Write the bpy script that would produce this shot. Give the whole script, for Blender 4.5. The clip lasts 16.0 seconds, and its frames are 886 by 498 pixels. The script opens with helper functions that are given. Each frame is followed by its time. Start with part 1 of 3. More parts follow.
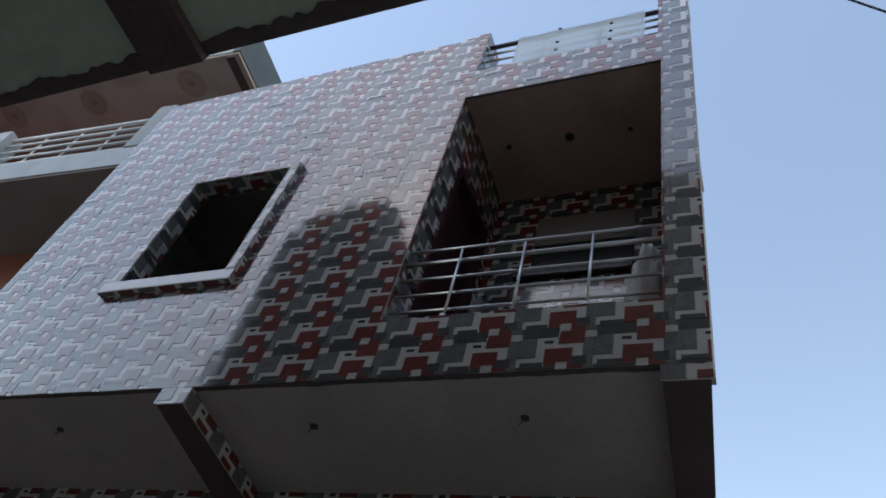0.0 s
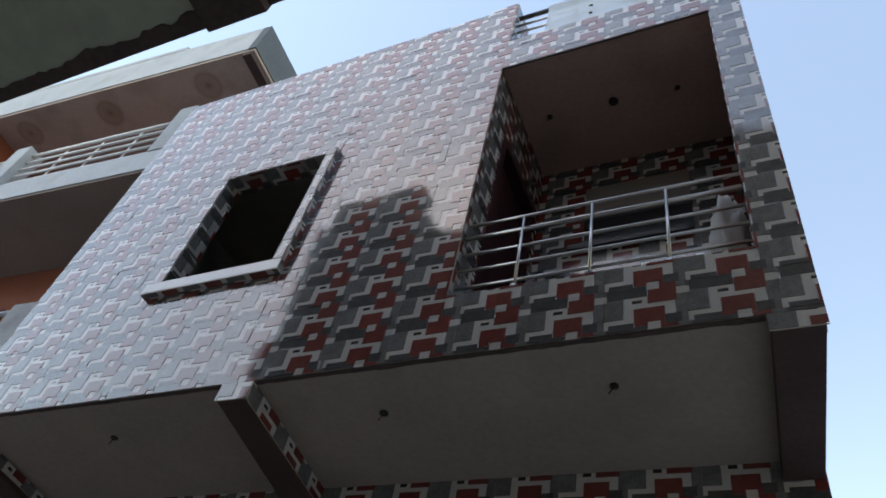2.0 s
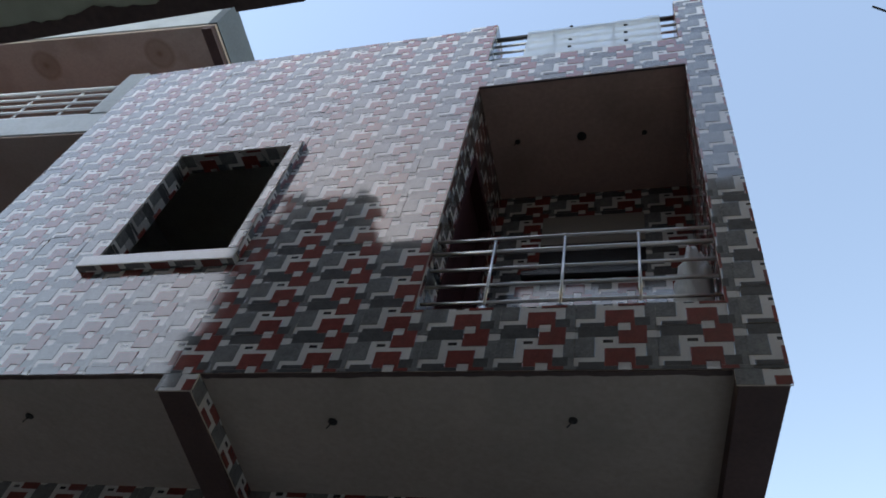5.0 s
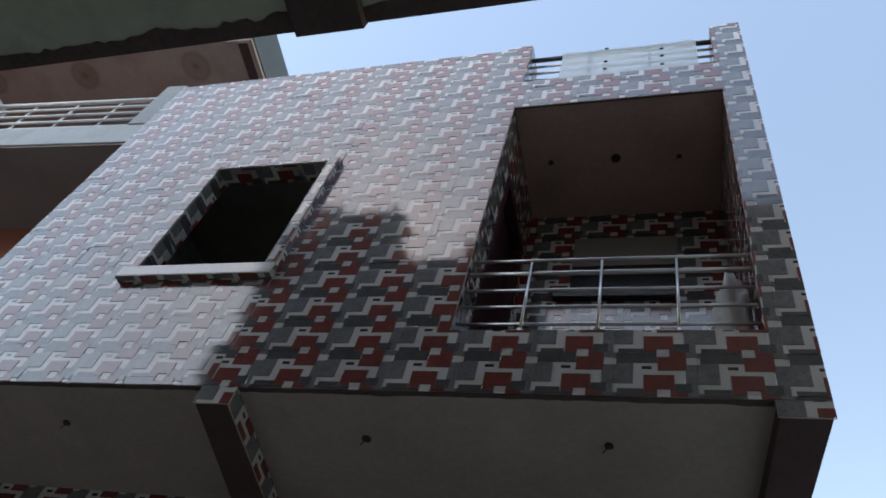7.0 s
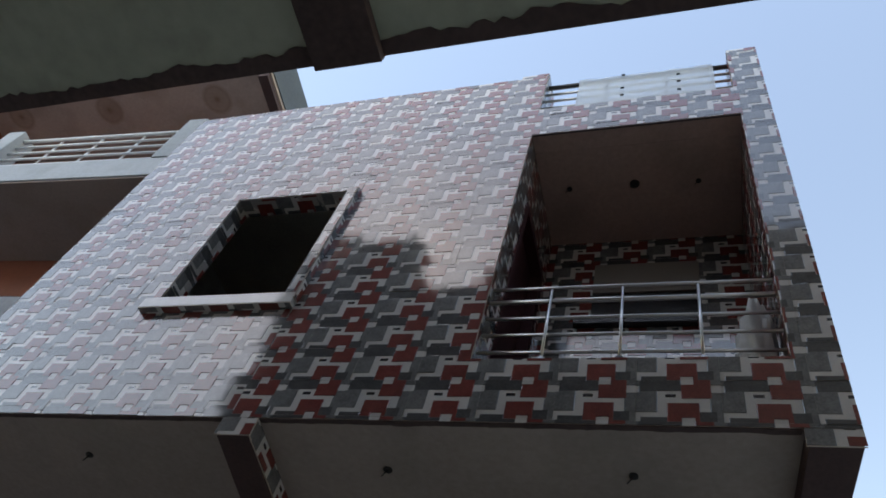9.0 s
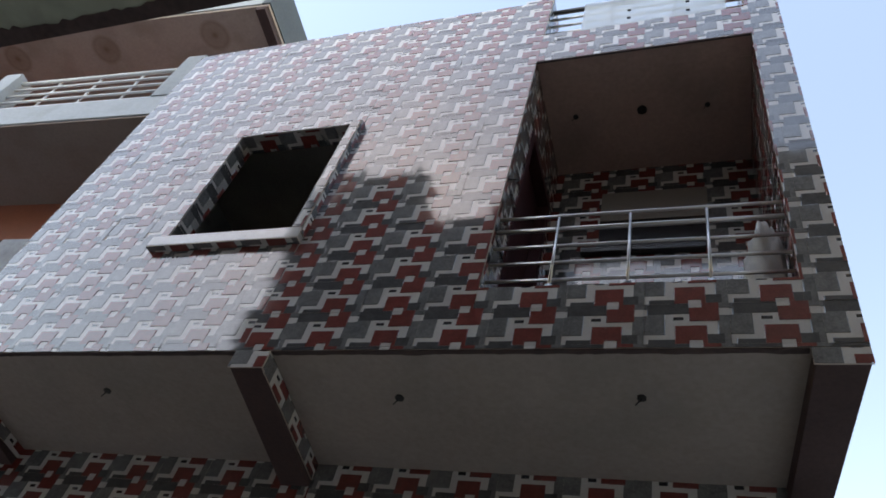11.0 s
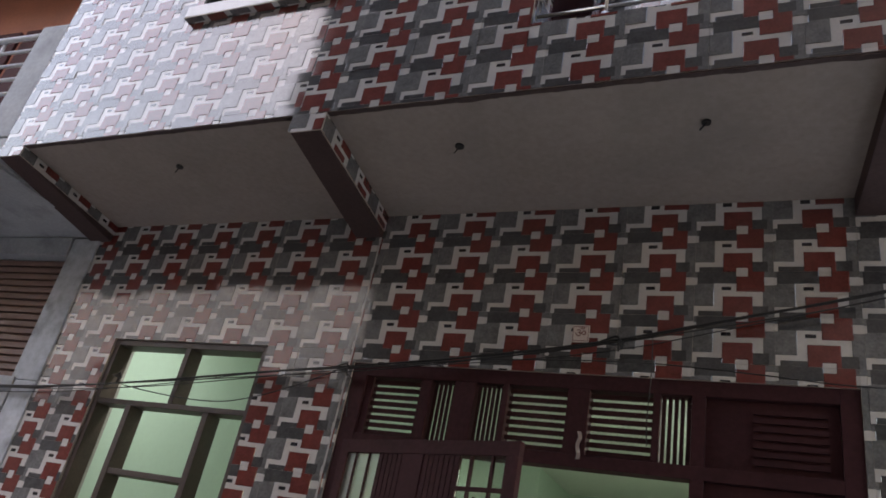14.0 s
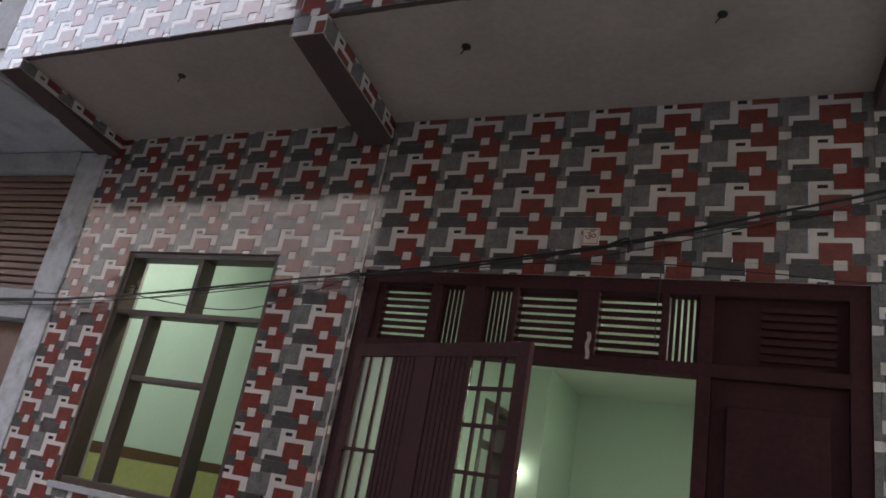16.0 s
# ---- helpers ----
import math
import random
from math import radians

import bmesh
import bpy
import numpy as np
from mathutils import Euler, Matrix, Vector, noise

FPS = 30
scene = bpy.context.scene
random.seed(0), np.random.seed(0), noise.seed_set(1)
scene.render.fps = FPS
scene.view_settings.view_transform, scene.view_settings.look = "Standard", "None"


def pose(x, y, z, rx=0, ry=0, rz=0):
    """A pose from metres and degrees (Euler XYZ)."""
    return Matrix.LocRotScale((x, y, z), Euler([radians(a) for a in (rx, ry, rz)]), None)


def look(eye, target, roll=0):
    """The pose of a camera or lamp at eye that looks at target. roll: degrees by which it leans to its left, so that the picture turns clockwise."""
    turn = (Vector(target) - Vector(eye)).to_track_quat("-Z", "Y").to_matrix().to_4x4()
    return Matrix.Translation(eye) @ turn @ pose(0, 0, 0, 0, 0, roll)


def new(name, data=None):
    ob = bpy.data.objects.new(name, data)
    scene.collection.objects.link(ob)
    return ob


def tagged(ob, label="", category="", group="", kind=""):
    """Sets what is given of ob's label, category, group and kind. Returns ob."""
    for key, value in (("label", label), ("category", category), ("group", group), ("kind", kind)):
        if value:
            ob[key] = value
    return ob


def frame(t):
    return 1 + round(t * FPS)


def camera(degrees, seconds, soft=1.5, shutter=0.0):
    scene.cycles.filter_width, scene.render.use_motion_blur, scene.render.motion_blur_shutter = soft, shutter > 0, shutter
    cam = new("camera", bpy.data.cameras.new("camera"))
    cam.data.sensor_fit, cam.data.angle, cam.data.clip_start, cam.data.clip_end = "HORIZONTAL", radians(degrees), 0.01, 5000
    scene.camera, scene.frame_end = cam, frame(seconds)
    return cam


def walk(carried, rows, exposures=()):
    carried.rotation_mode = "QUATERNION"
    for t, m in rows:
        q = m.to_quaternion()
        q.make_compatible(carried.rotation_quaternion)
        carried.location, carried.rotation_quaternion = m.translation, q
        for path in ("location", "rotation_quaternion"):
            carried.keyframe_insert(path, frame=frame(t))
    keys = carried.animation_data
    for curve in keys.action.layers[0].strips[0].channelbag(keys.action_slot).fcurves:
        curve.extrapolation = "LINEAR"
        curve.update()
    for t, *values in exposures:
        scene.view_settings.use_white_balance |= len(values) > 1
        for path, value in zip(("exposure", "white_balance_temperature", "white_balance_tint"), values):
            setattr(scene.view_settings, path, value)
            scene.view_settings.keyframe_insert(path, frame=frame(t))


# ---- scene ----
cam = camera(62.2, 16.0, soft=1.7)
PATH = [
    (0, (0.165, -3.056, 1.552), (-0.569, -1.899, 3.01), 18.2),
    (0.5, (0.133, -3.041, 1.541), (-0.622, -1.88, 2.984), 18.0),
    (1, (0.029, -3.032, 1.534), (-0.793, -1.891, 2.956), 18.3),
    (1.5, (-0.136, -2.954, 1.55), (-0.966, -1.85, 2.996), 16.9),
    (2, (-0.284, -2.883, 1.545), (-1.041, -1.737, 2.998), 14.9),
    (2.5, (-0.443, -2.898, 1.531), (-1.038, -1.664, 2.987), 12.8),
    (3, (-0.557, -2.945, 1.582), (-1.075, -1.694, 3.054), 12.7),
    (3.5, (-0.592, -3.011, 1.546), (-1.129, -1.788, 3.035), 14.0),
    (4, (-0.591, -2.995, 1.559), (-1.139, -1.797, 3.064), 14.8),
    (6.5, (-0.764, -3.054, 1.54), (-1.274, -1.842, 3.047), 16.4),
    (7, (-0.761, -3.082, 1.537), (-1.342, -1.918, 3.056), 18.8),
    (7.5, (-0.765, -3.101, 1.538), (-1.391, -1.977, 3.069), 20.4),
    (8, (-0.755, -3.097, 1.544), (-1.387, -2.007, 3.097), 21.0),
    (10.5, (-0.769, -3.069, 1.541), (-1.39, -1.911, 3.048), 18.9),
    (11, (-0.765, -3.046, 1.534), (-1.42, -1.822, 2.974), 18.0),
    (11.5, (-0.767, -3.059, 1.535), (-1.447, -1.752, 2.887), 16.5),
    (12, (-0.785, -3.048, 1.531), (-1.503, -1.66, 2.779), 15.0),
    (12.5, (-0.784, -3.049, 1.541), (-1.538, -1.603, 2.699), 14.1),
    (13, (-0.787, -3.05, 1.535), (-1.572, -1.552, 2.603), 13.6),
    (13.5, (-0.783, -3.022, 1.54), (-1.59, -1.474, 2.516), 12.9),
    (14, (-0.779, -3.018, 1.533), (-1.601, -1.424, 2.419), 11.8),
    (14.5, (-0.782, -3.001, 1.526), (-1.622, -1.368, 2.319), 10.9),
    (15, (-0.782, -2.994, 1.526), (-1.648, -1.338, 2.238), 10.6),
    (15.5, (-0.776, -3.004, 1.516), (-1.66, -1.343, 2.194), 10.7),
    (16, (-0.77, -2.98, 1.514), (-1.622, -1.295, 2.175), 10.5),
]
EXPOSURES = [(0.0, 0.95, 7150, 14), (0.5, 1.05, 7250, 14), (1.0, 1.3, 7500, 14), (1.5, 1.42, 7650, 14), (2.0, 1.33, 7600, 14), (2.5, 1.1, 7300, 13), (3.0, 0.8, 6900, 13), (3.5, 1.05, 7100, 13), (4.0, 1.15, 7200, 13), (6.5, 1.2, 7400, 13), (7.5, 1.22, 7550, 14), (10.5, 1.4, 7750, 15), (11.5, 1.72, 7950, 18), (12.5, 1.93, 8150, 22), (13.5, 2.0, 8150, 25), (15.0, 2.03, 8200, 26), (16.0, 2.04, 8200, 26)]
walk(cam, [(t, look(eye, target, roll)) for t, eye, target, roll in PATH], EXPOSURES)

# ---- world and light ----
world = bpy.data.worlds.new("sky")
scene.world = world
world.use_nodes = True
wn = world.node_tree.nodes
sky = wn.new("ShaderNodeTexSky")
sky.sky_type, sky.sun_disc = "NISHITA", False
sky.sun_elevation, sky.sun_rotation = radians(46), radians(212)
sky.air_density, sky.dust_density, sky.ozone_density = 1.5, 0.33, 0.1
wn["Background"].inputs["Strength"].default_value = 0.15
world.node_tree.links.new(sky.outputs[0], wn["Background"].inputs["Color"])


# ---- materials ----
def surface(name, colour, rough=0.7, metal=0.0, vary=0.15, grain=60.0, stain=1.2, bump=0.15, ior=1.5, each=0.0, stain_colour=None, stain_amount=0.0):
    """A node material: fine grain, broad stains and a little relief over one base colour."""
    m = bpy.data.materials.new(name)
    m.use_nodes = True
    n, l = m.node_tree.nodes, m.node_tree.links
    b = n["Principled BSDF"]
    b.inputs["Roughness"].default_value, b.inputs["Metallic"].default_value, b.inputs["IOR"].default_value = rough, metal, ior
    co = n.new("ShaderNodeTexCoord")
    fine, broad = n.new("ShaderNodeTexNoise"), n.new("ShaderNodeTexNoise")
    fine.inputs["Scale"].default_value, fine.inputs["Detail"].default_value = grain, 3.0
    broad.inputs["Scale"].default_value, broad.inputs["Detail"].default_value = stain, 5.0
    geo = n.new("ShaderNodeNewGeometry")
    l.new(geo.outputs["Position"], broad.inputs["Vector"])
    l.new(geo.outputs["Position"], fine.inputs["Vector"])
    add = n.new("ShaderNodeMath")
    add.operation = "ADD"
    l.new(fine.outputs["Fac"], add.inputs[0])
    l.new(broad.outputs["Fac"], add.inputs[1])
    span = n.new("ShaderNodeMapRange")
    span.inputs["From Min"].default_value, span.inputs["From Max"].default_value = 0.6, 1.4
    span.inputs["To Min"].default_value, span.inputs["To Max"].default_value = 1 - vary, 1 + vary
    l.new(add.outputs[0], span.inputs["Value"])
    fac = span.outputs[0]
    if each:
        info = n.new("ShaderNodeObjectInfo")
        er = n.new("ShaderNodeMapRange")
        er.inputs["To Min"].default_value, er.inputs["To Max"].default_value = 1 - each, 1 + each
        l.new(info.outputs["Random"], er.inputs["Value"])
        mul = n.new("ShaderNodeMath")
        mul.operation = "MULTIPLY"
        l.new(fac, mul.inputs[0])
        l.new(er.outputs[0], mul.inputs[1])
        fac = mul.outputs[0]
    hsv = n.new("ShaderNodeHueSaturation")
    hsv.inputs["Color"].default_value = (*colour, 1)
    l.new(fac, hsv.inputs["Value"])
    out = hsv.outputs[0]
    if stain_colour:
        spot = n.new("ShaderNodeTexNoise")
        spot.inputs["Scale"].default_value, spot.inputs["Detail"].default_value = stain * 1.7, 6.0
        l.new(geo.outputs["Position"], spot.inputs["Vector"])
        sr = n.new("ShaderNodeMapRange")
        sr.inputs["From Min"].default_value, sr.inputs["From Max"].default_value = 0.5, 0.7
        sr.inputs["To Max"].default_value = stain_amount
        l.new(spot.outputs["Fac"], sr.inputs["Value"])
        mix = n.new("ShaderNodeMix")
        mix.data_type = "RGBA"
        l.new(sr.outputs[0], mix.inputs["Factor"])
        l.new(out, mix.inputs["A"])
        mix.inputs["B"].default_value = (*stain_colour, 1)
        out = mix.outputs["Result"]
    l.new(out, b.inputs["Base Color"])
    if bump:
        bp = n.new("ShaderNodeBump")
        bp.inputs["Strength"].default_value, bp.inputs["Distance"].default_value = bump, 0.01
        l.new(fine.outputs["Fac"], bp.inputs["Height"])
        l.new(bp.outputs[0], b.inputs["Normal"])
    return m


def glaze(name, colour, vary=0.12):
    """Glazed wall tile: a printed colour with fine stone grain under a glassy, slightly wavy coat."""
    m = surface(name, colour, 0.5, vary=vary, grain=70, stain=14, bump=0.0, each=0.08)
    n, l = m.node_tree.nodes, m.node_tree.links
    b = n["Principled BSDF"]
    b.inputs["Roughness"].default_value, b.inputs["IOR"].default_value = 0.085, 1.83
    wave = n.new("ShaderNodeTexNoise")
    wave.inputs["Scale"].default_value, wave.inputs["Detail"].default_value = 9.0, 1.0
    geo = n.new("ShaderNodeNewGeometry")
    l.new(geo.outputs["Position"], wave.inputs["Vector"])
    bp = n.new("ShaderNodeBump")
    bp.inputs["Strength"].default_value, bp.inputs["Distance"].default_value = 0.25, 0.002
    l.new(wave.outputs["Fac"], bp.inputs["Height"])
    l.new(bp.outputs[0], b.inputs["Normal"])
    return m


def glass_material(name, tint=(1, 1, 1), rough=0.02):
    m = bpy.data.materials.new(name)
    m.use_nodes = True
    b = m.node_tree.nodes["Principled BSDF"]
    b.inputs["Base Color"].default_value = (*tint, 1)
    b.inputs["Transmission Weight"].default_value, b.inputs["Roughness"].default_value, b.inputs["IOR"].default_value = 1.0, rough, 1.45
    return m


def lamp_material(name, colour, strength):
    m = bpy.data.materials.new(name)
    m.use_nodes = True
    b = m.node_tree.nodes["Principled BSDF"]
    b.inputs["Emission Color"].default_value, b.inputs["Emission Strength"].default_value = (*colour, 1), strength
    return m


TILE = [glaze("tile_white", (0.59, 0.56, 0.53), 0.08), glaze("tile_red", (0.175, 0.036, 0.029), 0.3), glaze("tile_dark_grey", (0.066, 0.066, 0.067), 0.4),
        glaze("tile_grey", (0.15, 0.15, 0.148), 0.4), glaze("tile_black", (0.02, 0.02, 0.025)), surface("tile_body", (0.5, 0.42, 0.35), 0.8)]
CORE = surface("cement_core", (0.30, 0.28, 0.26), 0.9, vary=0.3, stain=2)
SOFFIT = surface("soffit_plaster", (0.33, 0.272, 0.24), 0.85, vary=0.15, grain=25, stain=0.9, stain_colour=(0.2, 0.18, 0.16), stain_amount=0.35)
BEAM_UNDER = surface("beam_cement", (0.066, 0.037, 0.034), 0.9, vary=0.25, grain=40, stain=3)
WHITE_PAINT = surface("weathered_white_paint", (0.43, 0.455, 0.465), 0.7, vary=0.12, grain=30, stain=1.5, stain_colour=(0.3, 0.31, 0.3), stain_amount=0.5)
GREY_PLASTER = surface("grey_plaster", (0.34, 0.36, 0.37), 0.85, vary=0.18, grain=30, stain=2, stain_colour=(0.16, 0.16, 0.16), stain_amount=0.5)
PATCHY = surface("patchy_lime_plaster", (0.44, 0.47, 0.49), 0.85, vary=0.25, grain=18, stain=3.5, stain_colour=(0.20, 0.21, 0.21), stain_amount=0.75, bump=0.4)
BLUE_GREY = surface("blue_grey_plaster", (0.095, 0.112, 0.125), 0.85, vary=0.2, grain=30, stain=2)
TAN_PLASTER = surface("tan_soffit", (0.28, 0.22, 0.19), 0.85, vary=0.12, grain=25, stain=1.1, stain_colour=(0.22, 0.16, 0.12), stain_amount=0.5)
ORANGE = surface("orange_wall_paint", (0.27, 0.085, 0.045), 0.75, vary=0.15, grain=25, stain=1.0, stain_colour=(0.2, 0.07, 0.04), stain_amount=0.4)
GREEN_SOFFIT = surface("old_green_distemper", (0.36, 0.38, 0.30), 0.9, vary=0.15, grain=12, stain=1.6, stain_colour=(0.16, 0.15, 0.12), stain_amount=0.5)
DAMP = surface("damp_cement", (0.07, 0.045, 0.042), 0.9, vary=0.35, grain=30, stain=4)
GREEN_ROOM = surface("green_room_paint", (0.46, 0.60, 0.51), 0.55, vary=0.04, grain=30, stain=0.8, bump=0.04)
CEILING_PAINT = surface("room_ceiling_paint", (0.66, 0.72, 0.66), 0.7, vary=0.04, grain=20, stain=0.8, bump=0.04)
DADO = surface("yellow_green_gloss_paint", (0.42, 0.42, 0.18), 0.18, vary=0.12, grain=15, stain=2, bump=0.1)
DADO_BAND = surface("brown_border_paint", (0.10, 0.05, 0.03), 0.3, vary=0.2)
DARK_ROOM = surface("unlit_room_plaster", (0.74, 0.70, 0.54), 0.9, vary=0.1)
WOOD = surface("window_wood", (0.045, 0.026, 0.020), 0.5, vary=0.3, grain=45, stain=4, bump=0.2)
MAROON = surface("maroon_door_paint", (0.048, 0.0150, 0.0175), 0.75, ior=1.3, vary=0.3, grain=30, stain=3, bump=0.2)
STEEL = surface("stainless_tube", (0.56, 0.54, 0.52), 0.3, metal=1.0, vary=0.08, bump=0.02)
WHITE_STEEL = surface("white_railing_paint", (0.74, 0.74, 0.73), 0.45, vary=0.08)
DARK_STEEL = surface("dark_steel", (0.06, 0.06, 0.065), 0.45, metal=0.5, vary=0.2)
SHEET = surface("white_plastic_sheet", (0.78, 0.80, 0.82), 0.35, vary=0.06, grain=20, stain=4, bump=0.3)
SACK = surface("white_woven_sack", (0.52, 0.51, 0.49), 0.7, vary=0.1, grain=120, bump=0.4)
BLACK = surface("black_rubber", (0.016, 0.015, 0.015), 0.6, vary=0.2)
GRANITE = surface("black_granite", (0.018, 0.018, 0.02), 0.12, vary=0.3, grain=150)
BEIGE = surface("beige_panel", (0.20, 0.165, 0.14), 0.7, vary=0.08)
SHUTTER = surface("brown_shutter_paint", (0.16, 0.085, 0.065), 0.5, vary=0.2, grain=20, stain=2)
STREET = surface("street_concrete", (0.42, 0.39, 0.35), 0.9, vary=0.25, grain=20, stain=0.8)
BRICK_WALL = surface("brown_house_plaster", (0.21, 0.18, 0.165), 0.9, vary=0.3, grain=10, stain=0.7, stain_colour=(0.05, 0.045, 0.04), stain_amount=0.6)
PALE_PLASTER = surface("pale_pink_plaster", (0.86, 0.77, 0.74), 0.9, vary=0.2, grain=14, stain=0.8, stain_colour=(0.62, 0.54, 0.5), stain_amount=0.5)
BALCONY_CEILING = surface("brown_balcony_plaster", (0.44, 0.30, 0.255), 0.85, vary=0.15, grain=25, stain=0.9, stain_colour=(0.2, 0.16, 0.14), stain_amount=0.35)
PLAQUE = surface("plaque_ceramic", (0.72, 0.62, 0.56), 0.2, vary=0.04)
INK = surface("plaque_ink", (0.16, 0.03, 0.02), 0.4, vary=0.1)
GLASS = glass_material("window_glass", (0.95, 1.0, 0.97))
DUSTY_GLASS = glass_material("dusty_glass", (0.62, 0.68, 0.63), 0.4)
TUBE = lamp_material("tube_light_glow", (0.80, 1.0, 0.95), 13.0)


sn, sl = SHEET.node_tree.nodes, SHEET.node_tree.links
thin, clear, veil = sn.new("ShaderNodeBsdfTranslucent"), sn.new("ShaderNodeBsdfTransparent"), sn.new("ShaderNodeMixShader")
both = sn.new("ShaderNodeMixShader")
thin.inputs["Color"].default_value = (0.85, 0.88, 0.9, 1)
both.inputs["Fac"].default_value, veil.inputs["Fac"].default_value = 0.55, 0.3
sl.new(sn["Principled BSDF"].outputs[0], both.inputs[1])
sl.new(thin.outputs[0], both.inputs[2])
sl.new(both.outputs[0], veil.inputs[1])
sl.new(clear.outputs[0], veil.inputs[2])
sl.new(veil.outputs[0], sn["Material Output"].inputs["Surface"])


# round rust stains round the fittings of the neighbour's roof soffit
SPOTTED = surface("stained_tan_soffit", (0.40, 0.32, 0.275), 0.85, vary=0.12, grain=25, stain=1.1, stain_colour=(0.22, 0.16, 0.12), stain_amount=0.4)
sn, sl = SPOTTED.node_tree.nodes, SPOTTED.node_tree.links
last = sn["Principled BSDF"].inputs["Base Color"].links[0].from_socket
where = sn.new("ShaderNodeTexCoord")
for cx, cy in ((-0.74, 0.32), (-2.68, 0.36), (-4.4, 0.36)):
    far = sn.new("ShaderNodeVectorMath")
    far.operation = "DISTANCE"
    far.inputs[1].default_value = (cx, cy, 10.55)
    sl.new(where.outputs["Object"], far.inputs[0])
    ring = sn.new("ShaderNodeValToRGB")
    e = ring.color_ramp.elements
    e[0].position, e[0].color = 0.0, (0.9, 0.9, 0.9, 1)
    e[1].position, e[1].color = 0.26, (0, 0, 0, 1)
    for at_, v in ((0.07, 0.45), (0.15, 0.35), (0.20, 0.5)):
        n_ = e.new(at_)
        n_.color = (v, v, v, 1)
    sl.new(far.outputs["Value"], ring.inputs[0])
    mixed = sn.new("ShaderNodeMix")
    mixed.data_type = "RGBA"
    sl.new(ring.outputs[0], mixed.inputs["Factor"])
    sl.new(last, mixed.inputs["A"])
    mixed.inputs["B"].default_value = (0.17, 0.10, 0.06, 1)
    last = mixed.outputs["Result"]
sl.new(last, sn["Principled BSDF"].inputs["Base Color"])


# ---- mesh helpers ----
def box(bm, x0, x1, y0, y1, z0, z1):
    v = [bm.verts.new(p) for p in ((x0, y0, z0), (x1, y0, z0), (x1, y1, z0), (x0, y1, z0), (x0, y0, z1), (x1, y0, z1), (x1, y1, z1), (x0, y1, z1))]
    for f in ((3, 2, 1, 0), (4, 5, 6, 7), (0, 1, 5, 4), (1, 2, 6, 5), (2, 3, 7, 6), (3, 0, 4, 7)):
        bm.faces.new([v[i] for i in f])
    return bm


def boxes(*dims, bevel=0.0):
    bm = bmesh.new()
    for d in dims:
        box(bm, *d)
    if bevel:
        bmesh.ops.bevel(bm, geom=bm.edges[:], offset=bevel, segments=2, profile=0.6, affect="EDGES")
    return bm


def skewed(x0, x1, far0, far1, z0, z0_far, z1, y0=0.011, y1=1.285, bevel=0.0):
    """A bar from the front edge to the wall behind, its plan a little out of square and its underside sloping."""
    bm = boxes((0, 1, 0, 1, 0, 1))
    for v in bm.verts:
        t = v.co.y
        left, right = x0 + (far0 - x0) * t, x1 + (far1 - x1) * t
        low = z0 + (z0_far - z0) * t
        v.co = (left + (right - left) * v.co.x, y0 + (y1 - y0) * t, low + (z1 - low) * v.co.z)
    if bevel:
        bmesh.ops.bevel(bm, geom=bm.edges[:], offset=bevel, segments=2, profile=0.6, affect="EDGES")
    return bm


def rod(bm, a, b, r, sides=12):
    a, b = Vector(a), Vector(b)
    turn = (b - a).to_track_quat("Z", "Y").to_matrix()
    rings = [[bm.verts.new(p + turn @ Vector((r * math.cos(2 * math.pi * i / sides), r * math.sin(2 * math.pi * i / sides), 0))) for i in range(sides)] for p in (a, b)]
    for i in range(sides):
        f = bm.faces.new((rings[0][i], rings[0][(i + 1) % sides], rings[1][(i + 1) % sides], rings[1][i]))
        f.smooth = True
    bm.faces.new(rings[0][::-1])
    bm.faces.new(rings[1])
    return bm


def mesh_of(name, bm, mats):
    bmesh.ops.recalc_face_normals(bm, faces=bm.faces[:])
    me = bpy.data.meshes.new(name)
    bm.to_mesh(me)
    bm.free()
    for m in mats if isinstance(mats, (list, tuple)) else [mats]:
        me.materials.append(m)
    return me


def part(name, bm, material, parent=None, label=""):
    ob = new(name, mesh_of(name, bm, material))
    ob.parent = parent
    return tagged(ob, label=label)


def thing(name, at, label, category, group="", turn=0.0):
    ob = new(name)
    ob.matrix_basis = pose(*at, 0, 0, turn)
    return tagged(ob, label=label, category=category, group=group)


def setting(name, bm, material, label):
    return tagged(part(name, bm, material), label=label, category=name.split("_")[0], kind="structure")


def split(u0, u1, v0, v1, holes):
    """The rectangle less the holes, as rectangles."""
    out = [(u0, u1, v0, v1)]
    for a, b, c, d in holes:
        rest = []
        for p, q, r, s in out:
            if a >= q or b <= p or c >= s or d <= r:
                rest.append((p, q, r, s))
                continue
            if p < a:
                rest.append((p, a, r, s))
            if b < q:
                rest.append((b, q, r, s))
            m0, m1 = max(p, a), min(q, b)
            if r < c:
                rest.append((m0, m1, r, c))
            if d < s:
                rest.append((m0, m1, d, s))
        out = rest
    return [r for r in out if r[1] - r[0] > 0.006 and r[3] - r[2] > 0.006]


